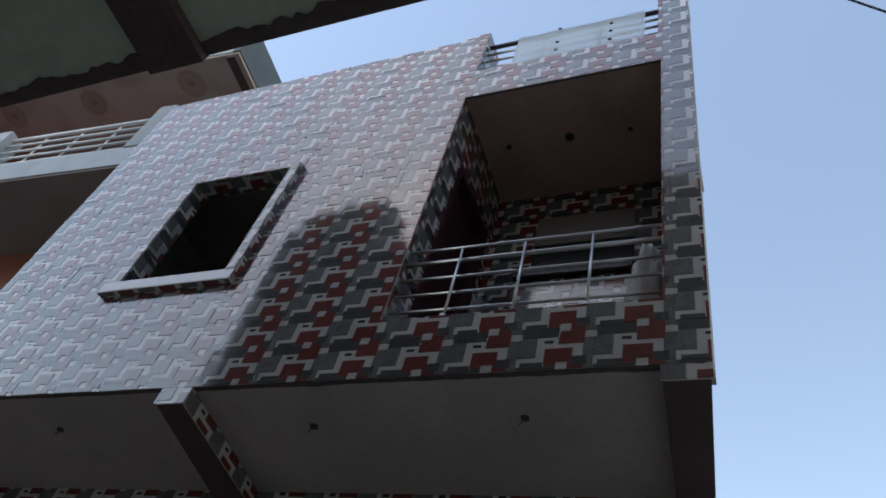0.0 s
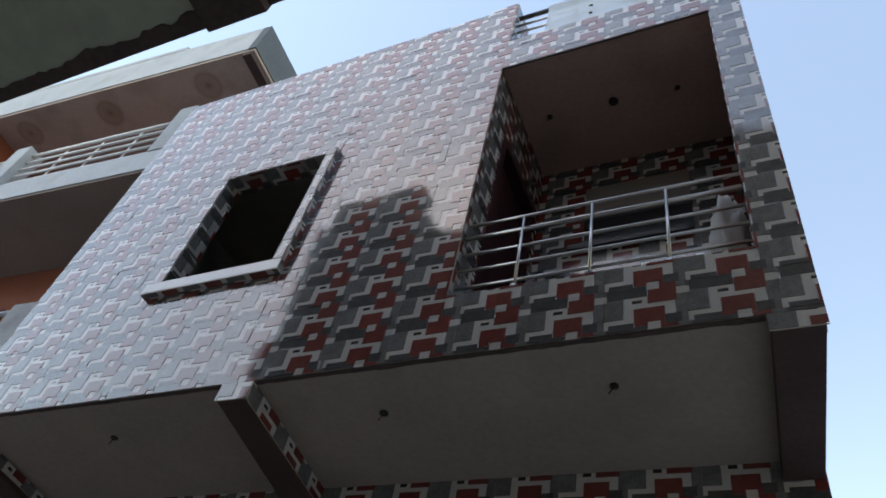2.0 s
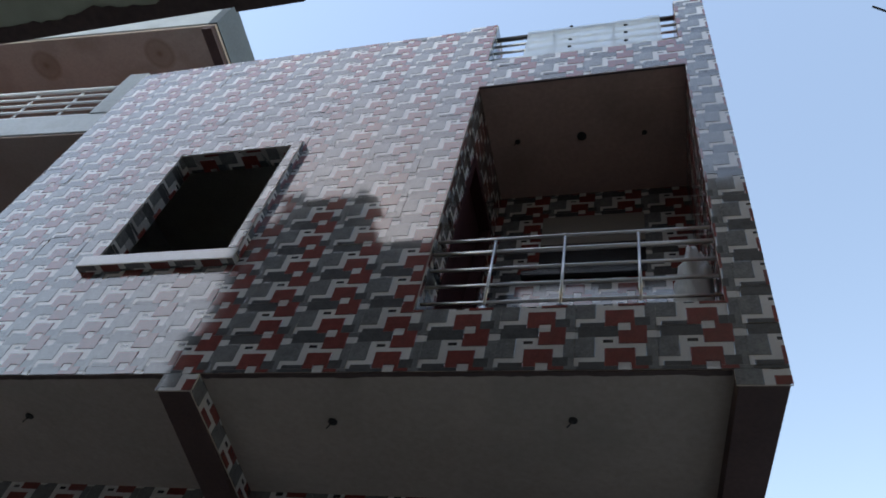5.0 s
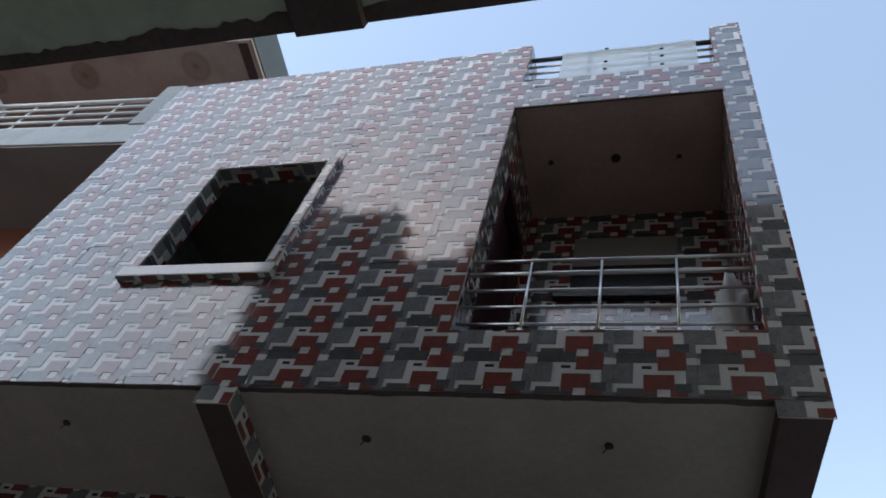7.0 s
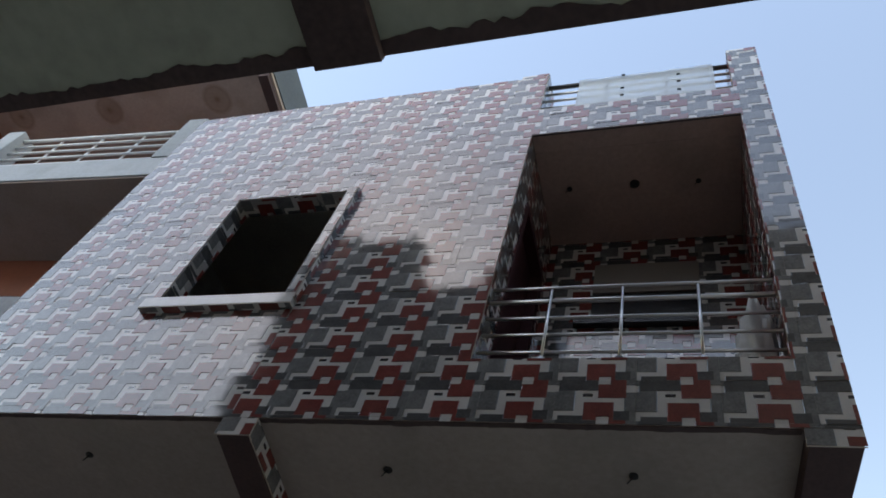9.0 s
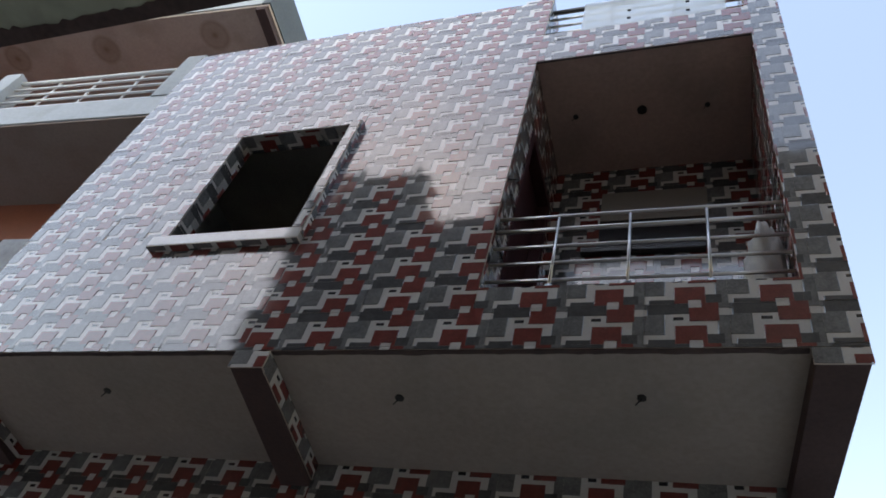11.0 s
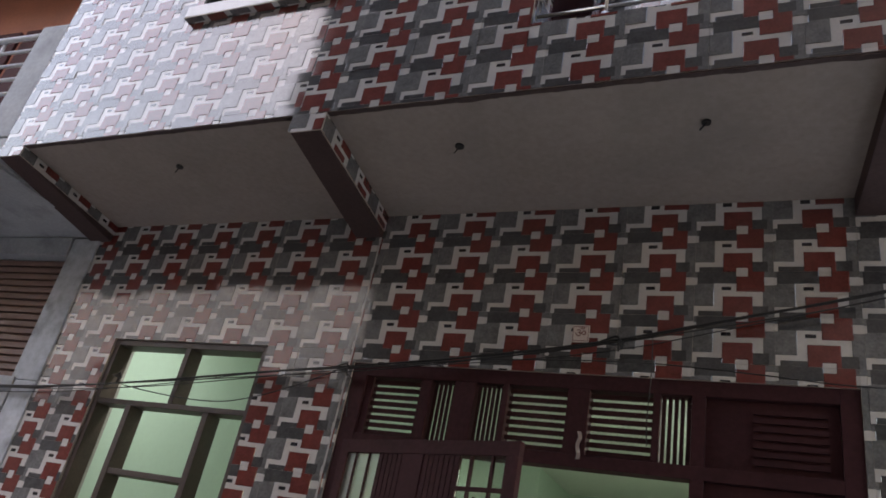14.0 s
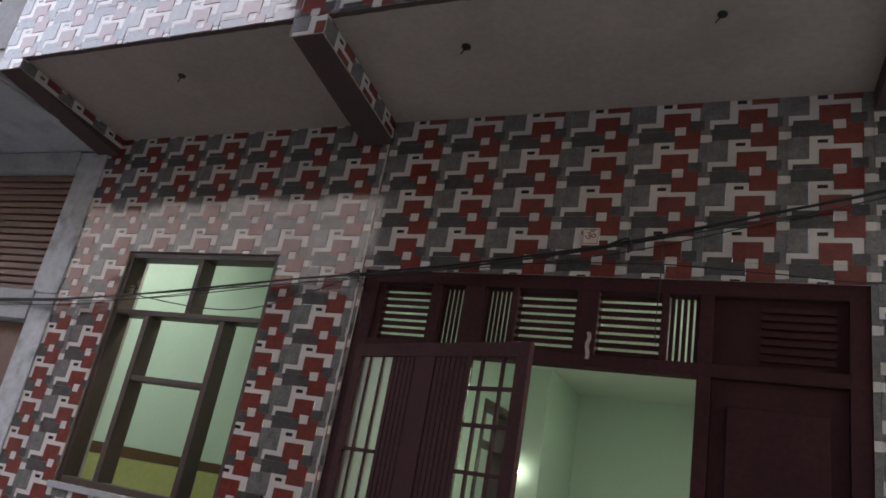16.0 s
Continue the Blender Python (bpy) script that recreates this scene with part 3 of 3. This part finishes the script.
def lumpy(name, at, size, material, label, category, seed, taper=0.0, lean=0.0):
    bm = bmesh.new()
    bmesh.ops.create_icosphere(bm, subdivisions=4, radius=1)
    for v in bm.verts:
        p = v.co.copy()
        k = 1 + 0.22 * noise.noise(p * 1.6 + Vector((seed, 0, 0))) + 0.10 * noise.noise(p * 5 + Vector((0, seed, 0)))
        up, fold = (max(p.z, -0.82) + 0.82) / 1.82, 1 + 0.10 * math.sin(math.atan2(p.y, p.x) * 7 + 3 * p.z)
        v.co = Vector((p.x * size[0] * k * fold * (1 - taper * up) + lean * up, p.y * size[1] * k * fold * (1 - taper * up), up * 1.82 * size[2] * k))
    for f in bm.faces:
        f.smooth = True
    ob = part(name, bm, material)
    ob.location = at
    return tagged(ob, label=label, category=category)


lumpy("sack", (-0.42, 0.27, 4.705), (0.13, 0.13, 0.41), SACK, "crumpled white woven sack on the balcony floor", "sack", 3.0, 0.12, 0.06)


def ceiling_hole(x, y, z, r):
    """An open junction box in a soffit with a stub of wire."""
    t = thing("junction_box", (x, y, z), "open round ceiling junction box with loose dark wire ends", "junction box", "ceiling boxes")
    bm = bmesh.new()
    rod(bm, (0, 0, -0.012), (0, 0, 0.002), r)
    part("box", bm, BLACK, t)
    part("wire", rod(bmesh.new(), (0, 0, -0.01), (-0.035, 0.01, -0.05), 0.004, 6), BLACK, t)
    return t


for p in ((-2.605, 0.456, SOF, 0.030), (-1.108, 0.42, SOF, 0.026), (-4.93, 0.43, SOF, 0.028), (-1.188, 0.62, 7.69, 0.045), (-1.80, 0.62, 7.69, 0.026), (-0.617, 0.64, 7.69, 0.024)):
    ceiling_hole(*p)

# ---- small fittings of the ground storey ----
tagged(part("switch_box", boxes((-4.02, -3.90, WY - 0.035, WY - 0.003, 1.28, 1.40), bevel=0.006), BLACK), label="small black electrical box fixed on the tiled wall", category="switch box")
bm = bmesh.new()
ribbon = [[bm.verts.new((x + 0.006 * math.sin(k * 1.1), WY - 0.004 + 0.004 * math.cos(k * 1.7), 2.50 + 0.018 * k)) for k in range(10)] for x in (-1.862, -1.838)]
for k in range(9):
    bm.faces.new((ribbon[0][k], ribbon[1][k], ribbon[1][k + 1], ribbon[0][k + 1]))
bmesh.ops.solidify(bm, geom=bm.faces[:], thickness=0.003)
tagged(part("ribbon", bm, PLAQUE), label="pale cloth ribbon tied to the maroon door frame", category="ribbon")


def drip_edge(x0, x1):
    """Rough dark mortar along the lower edge of the tiles."""
    bm = bmesh.new()
    n = round((x1 - x0) / 0.03)
    rings = []
    for i in range(n + 1):
        x = x0 + (x1 - x0) * i / n
        d = 0.006 + 0.006 * tile_random.random() + 0.008 * max(0, noise.noise(Vector((x * 4, 3, 0))))
        rings.append([bm.verts.new(p) for p in ((x, 0.003, SOF + 0.004), (x, 0.002, SOF - d), (x, 0.03 + d, SOF - d * 0.6), (x, 0.04 + d, SOF + 0.002))])
    for p, q in zip(rings, rings[1:]):
        for k in range(3):
            bm.faces.new((p[k], q[k], q[k + 1], p[k + 1]))
    return bm


setting("trim_drip_left", drip_edge(-6.165, -3.605), DAMP, "rough dark mortar along the lower tile edge")
setting("trim_drip_right", drip_edge(-3.34, -0.267), DAMP, "rough dark mortar along the lower tile edge")

setting("trim_balcony_edge", boxes((-2.066, -0.254, -0.004, 0.014, 7.668, 7.688), bevel=0.003), DAMP, "dark mortar line along the upper balcony edge")

# ---- roof edge ----
roof_rail = thing("roof_railing", (0, 0.10, 8.22), "thin steel roof railing between tiled parapet pillars", "railing")
for i, z in enumerate((8.93, 8.76, 8.60, 8.44)):
    part("rail", rod(bmesh.new(), (-2.058, 0, z - 8.22), (-0.272, 0, z - 8.22), 0.026 if i == 0 else 0.014), DARK_STEEL if i == 0 else STEEL, roof_rail)
for x in (-1.45, -0.86):
    part("post", rod(bmesh.new(), (x, 0.03, 0), (x, 0.03, 0.70), 0.016), STEEL, roof_rail)
for x, heights in ((-1.28, (8.945, 8.63, 8.46)), (-0.74, (8.80, 8.63, 8.44))):
    for z in heights:
        part("clip", rod(bmesh.new(), (x - 0.017, -0.045, z - 8.22), (x + 0.017, -0.042, z - 8.215), 0.010, 8), BLACK, roof_rail, "black wire tie")
bm = bmesh.new()
nx, nz = 30, 12
grid = [[bm.verts.new((-1.73 + 1.32 * i / nx, 0.065 + 0.012 * noise.noise(Vector((i * 0.35, j * 0.3, 1))), 8.29 + 0.67 * j / nz + 0.012 * noise.noise(Vector((i * 0.3, 0, 5))))) for j in range(nz + 1)] for i in range(nx + 1)]
for i in range(nx):
    for j in range(nz):
        bm.faces.new((grid[i][j], grid[i + 1][j], grid[i + 1][j + 1], grid[i][j + 1])).smooth = True
bmesh.ops.solidify(bm, geom=bm.faces[:], thickness=0.004)
tagged(part("plastic_sheet", bm, SHEET), label="creased white plastic sheet hung on the roof railing", category="sheet")

# ---- the neighbouring house ----
nb = thing("neighbour_house", (-6.47, 0.04, 0), "neighbouring house with painted slabs, tan soffits and orange walls", "house", turn=3.2)
part("floor_slab", boxes((-9.0, -0.02, 0.0, 7.0, 7.79, 8.19), (-9.0, -0.02, 0.0, 7.0, 4.12, 4.36), bevel=0.01), WHITE_PAINT, nb, "weathered white painted slab edges")
part("soffit", boxes((-9.0, -0.03, 0.25, 1.2, 7.765, 7.788)), TAN_PLASTER, nb, "tan stained plaster soffit")
part("lower_soffit", boxes((-9.0, -0.03, 0.02, 1.2, 4.095, 4.118)), GREY_PLASTER, nb, "grey patchy plaster soffit over the shop front")
part("soffit_edge", boxes((-9.0, -0.02, 0.02, 0.25, 7.76, 7.787), (-0.30, -0.02, 0.26, 1.2, 7.70, 7.764)), TAN_PLASTER, nb)
part("wall", boxes((-9.0, -0.03, 1.2, 7.0, 4.37, 7.78), (-5.25, -0.03, 1.2, 7.0, 8.2, 10.545)), ORANGE, nb, "orange painted wall")
part("balcony_door", boxes((-4.6, -2.75, 1.165, 1.199, 4.37, 7.0), (-2.65, -0.45, 1.165, 1.199, 4.37, 7.0), bevel=0.006), MAROON, nb, "dark maroon balcony doors")
part("side_wall", boxes((-9.2, -9.0, 0.4, 7.0, 0.0, 7.7)), ORANGE, nb)
part("end_wall", boxes((-5.25, -5.0, 0.05, 1.19, 8.2, 10.545)), ORANGE, nb)
part("roof", boxes((-5.25, 0.27, -0.02, 7.0, 10.55, 10.76), bevel=0.01), SPOTTED, nb, "tan roof slab with round stains below")
part("parapet", boxes((-5.27, 0.149, -0.04, 0.12, 10.60, 11.28), bevel=0.01), WHITE_PAINT, nb, "weathered white parapet")
part("coping", boxes((-5.27, -1.30, -0.045, 0.125, 11.281, 11.38), bevel=0.01), WHITE_PAINT, nb)
part("parapet_return", boxes((0.15, 0.29, -0.042, 7.0, 10.60, 11.28), bevel=0.01), BLUE_GREY, nb, "blue-grey plastered parapet return")
part("edge_beam", boxes((0.10, 0.25, -0.015, 7.0, 10.46, 10.549)), BEAM_UNDER, nb, "dark bare edge beam")
part("post", boxes((-3.20, -2.92, -0.015, 0.25, 8.19, 9.15), bevel=0.012), WHITE_PAINT, nb)
part("post", boxes((-0.34, -0.02, -0.015, 0.25, 4.36, 5.60), bevel=0.012), GREY_PLASTER, nb, "grey plastered post")
part("post", boxes((-0.27, 0.01, -0.015, 0.25, 8.19, 9.16), bevel=0.012), GREY_PLASTER, nb, "grey plastered post")
for x0, x1, z0, n in ((-2.92, -0.28, 8.36, 5), (-9.0, -3.22, 8.36, 5), (-9.0, -0.32, 4.77, 6)):
    rl = part("railing", rod(bmesh.new(), (x0, 0.1, z0 + 0.17 * (n - 1)), (x1, 0.1, z0 + 0.17 * (n - 1)), 0.028), WHITE_STEEL, nb, "white painted steel railing")
    for i in range(n - 1):
        part("rail", rod(bmesh.new(), (x0, 0.1, z0 + 0.17 * i), (x1, 0.1, z0 + 0.17 * i), 0.018), WHITE_STEEL, rl)
    k = max(3, round((x1 - x0) / 0.66))
    for i in range(1, k):
        x = x0 + (x1 - x0) * i / k
        part("baluster", rod(bmesh.new(), (x, 0.125, z0 - 0.18), (x, 0.125, z0 + 0.17 * (n - 1)), 0.014), WHITE_STEEL, rl)
# its shop front
part("pier", boxes((-0.34, -0.02, 1.222, 1.6, 2.69, 4.09), (-0.28, -0.02, 1.224, 1.6, 0.0, 2.689), bevel=0.012), PATCHY, nb, "patchy grey plastered pier")
part("lintel", boxes((-9.0, -0.342, 1.20, 1.5, 3.90, 4.09), (-9.0, -0.282, 1.21, 1.5, 2.44, 2.71), bevel=0.01), GREY_PLASTER, nb)
shut = part("shutter", boxes((-9.0, -0.345, 1.32, 1.34, 2.72, 3.89), (-9.0, -0.285, 1.36, 1.40, 0.0, 2.43)), SHUTTER, nb, "brown slatted roller shutter")
for i in range(17):
    z = 2.715 + i * 0.069
    part("shutter_slat", boxes((-9.0, -0.345, 1.288, 1.319, z, z + 0.052), bevel=0.012), SHUTTER, shut)

# ---- the house opposite, under whose balcony the camera stands ----
op = thing("opposite_house", (0, -2.19, 0), "opposite house with an old green balcony soffit and dark damp edge", "house")
part("upper_wall", boxes((-5.66, 6.0, -1.6, 0.0, 4.26, 8.30), (-5.50, -4.25, -1.6, 0.0, 8.30, 9.40), (-5.66, -5.50, -1.6, 0.0, 8.30, 8.9), (-3.1, -2.8, -0.3, 0.0, 8.30, 8.62), (-0.9, 6.0, -1.6, 0.0, 8.30, 9.2)), BRICK_WALL, op)
part("balcony_slab", boxes((-5.78, 6.0, -2.2, 0.0, 4.205, 4.258)), DAMP, op, "damp dark slab edge")
part("lower_wall", boxes((-5.78, 6.0, -2.4, -2.2, 0.0, 4.25)), BRICK_WALL, op)
for a, b in ((-5.75, -2.13), (-1.84, 1.6), (1.9, 5.9)):
    part("soffit", boxes((a, b, -2.2, -0.015, 4.180, 4.204)), GREEN_SOFFIT, op, "old green distempered soffit")
    # ragged damp edge along the street side
    bm = bmesh.new()
    n = max(8, round((b - a) / 0.035))
    rows_, out = [], 0.013
    for i in range(n + 1):
        x = a + (b - a) * i / n
        d = 0.045 + 0.012 * noise.noise(Vector((x * 9, 2, 0))) + 0.05 * max(0, noise.noise(Vector((x * 3.1, 7, 0)))) + 0.024 * tile_random.random() ** 2
        rows_.append([bm.verts.new((x, out, 4.203)), bm.verts.new((x, out, 4.174)), bm.verts.new((x, -d, 4.174)), bm.verts.new((x, -d, 4.179))])
    for p, q in zip(rows_, rows_[1:]):
        for k in range(3):
            bm.faces.new((p[k], q[k], q[k + 1], p[k + 1]))
    part("damp_edge", bm, DAMP, op, "ragged dark damp edge")
for a in (-2.13, 1.6):
    part("beam", boxes((a, a + 0.29, -2.2, 0.020, 4.13, 4.204), bevel=0.004), DAMP, op, "dark damp concrete beam")

pipe = part("drain_pipe", rod(bmesh.new(), (-5.615, 0.052, 4.27), (-5.615, 0.052, 8.85), 0.042, 16), WHITE_PAINT, op, "pale plastic drain pipe")
for z in (4.9, 6.3, 7.7):
    part("clip", rod(bmesh.new(), (-5.615, 0.052, z), (-5.615, 0.052, z + 0.04), 0.048, 16), DARK_STEEL, pipe)

# unseen pale house set back opposite, added for the pale band reflected in the tiles
lowh = thing("reflected_pale_house", (-6.0, -16.0, 0), "unseen pale pink house added for its reflection in the tiles", "house")
part("wall", boxes((-44.0, 6.0, -6.0, 0.0, 0.0, 12.1)), PALE_PLASTER, lowh)
part("roof", boxes((-44.1, 6.1, -6.0, 0.10, 12.1, 12.4), bevel=0.01), PALE_PLASTER, lowh)


# low weathered houses between the two
for x0, x1, top in ((-13.2, -6.1, 4.65), (-26.0, -13.3, 3.9)):
    h = thing("low_house", (0, -5.0, 0), "low dark weathered house across the street", "house", "low houses across the street")
    part("wall", boxes((x0, x1, -3.0, 0.0, 0.0, top)), BRICK_WALL, h)
    part("roof", boxes((x0 - 0.1, x1 + 0.05, -3.0, 0.12, top + 0.002, top + 0.12), bevel=0.01), DAMP, h)
    part("door", boxes(((x0 + x1) / 2, (x0 + x1) / 2 + 1.0, 0.001, 0.04, 0.0, 2.05), bevel=0.006), MAROON, h)


# ---- cables across the front ----
def cable(points, r, name="cable", label="thin black overhead cable strung in front of the house"):
    cu = bpy.data.curves.new(name, "CURVE")
    cu.dimensions, cu.bevel_depth, cu.bevel_resolution = "3D", r, 2
    s = cu.splines.new("NURBS")
    s.points.add(len(points) - 1)
    for q, p in zip(s.points, points):
        q.co = (*p, 1)
    s.use_endpoint_u, s.order_u = True, 3
    cu.materials.append(BLACK)
    return tagged(new(name, cu), label=label, category="cable", group="overhead cables")


CABLE = [(-16, 1.2, 2.35), (-7.2, 1.2, 2.57), (-5.5, 1.2, 2.716), (-4.15, 1.2, 2.888), (-3.48, 1.2, 2.955), (-2.6, 1.2, 3.063), (-1.69, 1.2, 3.209), (-1.05, 1.2, 3.368), (-0.29, 1.2, 3.536), (2.0, 1.0, 4.1), (5.0, 0.8, 4.9)]
for k in range(5):
    cable([(x, y + 0.012 * math.sin(k * 2 + x), z + (0.006 + 0.007 * k) * math.sin(1.7 * k + 1.3 * x) - 0.009 * k) for x, y, z in CABLE], (0.0075, 0.006, 0.0045, 0.004, 0.0035)[k])
cable([(-5.5, 1.19, 2.70), (-4.9, 1.19, 2.62), (-4.2, 1.19, 2.64), (-3.55, 1.19, 2.93)], 0.004)
cable([(-3.6, 1.2, 2.94), (-3.42, 1.19, 2.90), (-3.45, 1.2, 2.78), (-3.44, 1.25, 2.62)], 0.0035)
cable([(-2.6, 1.2, 3.05), (-1.7, 1.2, 3.10), (-0.9, 1.2, 3.05), (-0.2, 1.2, 2.98), (2, 1.1, 3.0)], 0.004)
cable([(-1.45, 1.2, 3.25), (-1.44, 1.19, 3.0), (-1.46, 1.2, 2.7), (-1.45, 1.22, 2.6)], 0.003)

for x, z, n in ((-5.55, 2.78, 5), (-1.66, 3.21, 6), (-3.50, 2.95, 5)):
    for k in range(n):
        a = tile_random.uniform(0, 6.28)
        cable([(x - 0.10, 1.2, z), (x, 1.19 + 0.03 * math.sin(a), z + 0.035 * math.cos(a)), (x + 0.02, 1.17, z - 0.03 * math.sin(a)), (x + 0.05 * math.cos(a), 1.19, z - 0.07 * abs(math.sin(a)))], 0.005, label="taped cable joint with loose wire ends")

A, B = Vector((1.043, -0.6, 6.846)), Vector((1.222, -0.6, 6.519))
cable([A + (A - B) * 0.5, A, B, B + (B - A) * 2, B + (B - A) * 6], 0.008, label="thin dark overhead cable against the sky")

# ---- plaque ----
plaque = thing("plaque", (-1.905, WY - 0.012, 3.283), "small square white ceramic plaque with a dark red sacred sign", "plaque")
part("plate", boxes((-0.055, 0.055, 0.0, 0.01, -0.058, 0.058), bevel=0.003), PLAQUE, plaque)
part("border", boxes(*[(a, b, -0.0015, -0.0002, c, d) for a, b, c, d in ((-0.05, 0.05, 0.046, 0.049), (-0.05, 0.05, -0.049, -0.046), (-0.05, -0.047, -0.046, 0.046), (0.047, 0.05, -0.046, 0.046))]), INK, plaque)
tx = bpy.data.curves.new("sign", "FONT")
tx.body, tx.size, tx.align_x, tx.align_y, tx.extrude = "\u0950", 0.085, "CENTER", "CENTER", 0.0008
tx.materials.append(INK)
sign = new("sign", tx)
sign.parent, sign.matrix_basis = plaque, pose(0, -0.002, 0, 90, 0, 0)

# pale joint strip down the wall where two fields of tiles meet
setting("trim_joint", boxes((-3.543, -3.532, WY - 0.004, WY + 0.010, 0.0, SOF - 0.005)), TILE[0], "thin pale strip where two fields of tiles meet")

# ---- tiles, last ----
SQ = 0.605 * TU
H1 = [WIN, BAL, (-2.06, -0.27, 8.22, 9.2)]
lay_tiles(wall_upper, FRONT(0.0), -3.564, X1, SOF, 9.03, -1.24 - SQ, 4.245, H1)
lay_tiles(wall_upper, FRONT(0.0), X0, -3.564, SOF, 9.03, -4.84 - SQ, 4.285, H1)
for a, b in ((-2.35, -2.06), (-0.27, 0.0)):
    lay_tiles(wall_upper, FRONT(0.0), a, b, 9.03, 9.10, a, 9.03)
lay_tiles(wall_upper, RIGHTWARD(-2.058), 0.012, 0.32, 8.22, 9.10, 0.012, 8.22)
lay_tiles(wall_upper, LEFTWARD(-0.272), -0.32, -0.012, 8.22, 9.10, -0.32, 8.22)
lay_tiles(wall_lower, FRONT(WY), -3.53, -0.10, 0.0, SOF, -2.753 - SQ, 4.02 - 14 * 0.2965, [GWIN, DOOR], TU=0.4475, TV=0.2965)
lay_tiles(wall_lower, FRONT(WY), -6.58, -3.545, 0.0, SOF, -5.523 - SQ, 3.408 - 12 * 0.2965, [GWIN, DOOR], TU=0.4475, TV=0.2965)
for n, (a, b, c, d, e, f) in BEAMS.items():
    lay_tiles(beams[n], FRONT(0.0), a, b, e, SOF - 0.001, a + 0.02, SOF - TV * 0.6)
    long = math.hypot(c - a, WY)
    if n != "beam_2":
        lay_tiles(beams[n], plane((b, 0, 0), Vector((d - b, WY, 0)).normalized(), (0, 0, 1)), 0.012, long - 0.004, e, SOF - 0.002, 0.05, SOF - TV * 0.75)
lay_tiles(wall_balcony_back, FRONT(WY), -2.07, -0.25, 4.71, 7.688, -1.24 - SQ, 4.72)
lay_tiles(wall_balcony_left, RIGHTWARD(-2.07), 0.012, WY - 0.002, 4.71, 7.688, 0.1, 4.72, [SIDE_DOOR])
lay_tiles(wall_balcony_right, LEFTWARD(-0.25), -WY + 0.002, -0.012, 4.71, 7.688, 0.1, 4.72)
# bands round the upper window: fronts and undersides
wx0, wx1, wz0, wz1 = WIN
for i in range(3):
    a = wx0 - 0.06 + i * 0.458
    part("band_tile", boxes((a + 0.001, a + 0.457, -0.068, -0.059, wz0 - 0.055, wz0 + 0.055)), TILE[0], window_1, "plain white glazed tile")
lay_tiles(window_1, FRONT(-0.068), wx1, wx1 + 0.09, wz0 + 0.056, wz1 - 0.06, wx1 - 0.10, wz0 + 0.056)
lay_tiles(window_1, plane((0, 0, wz0 - 0.065), (1, 0, 0), (0, -1, 0)), wx0 - 0.06, wx1 + 0.09, -0.003, 0.066, wx0, -0.05)
lay_tiles(window_1, RIGHTWARD(wx1 + 0.10), -0.066, -0.003, wz0 + 0.0, wz1 - 0.06, -0.2, wz0)
# reveals of the upper window
lay_tiles(wall_upper, RIGHTWARD(WIN[0]), 0.012, 0.20, WIN[2], WIN[3], 0.0, WIN[2])
lay_tiles(wall_upper, LEFTWARD(WIN[1]), -0.20, -0.012, WIN[2], WIN[3], 0.0, WIN[2])
lay_tiles(wall_upper, plane((0, 0, WIN[3]), (1, 0, 0), (0, -1, 0)), WIN[0], WIN[1], -0.20, -0.012, WIN[0], -0.2)
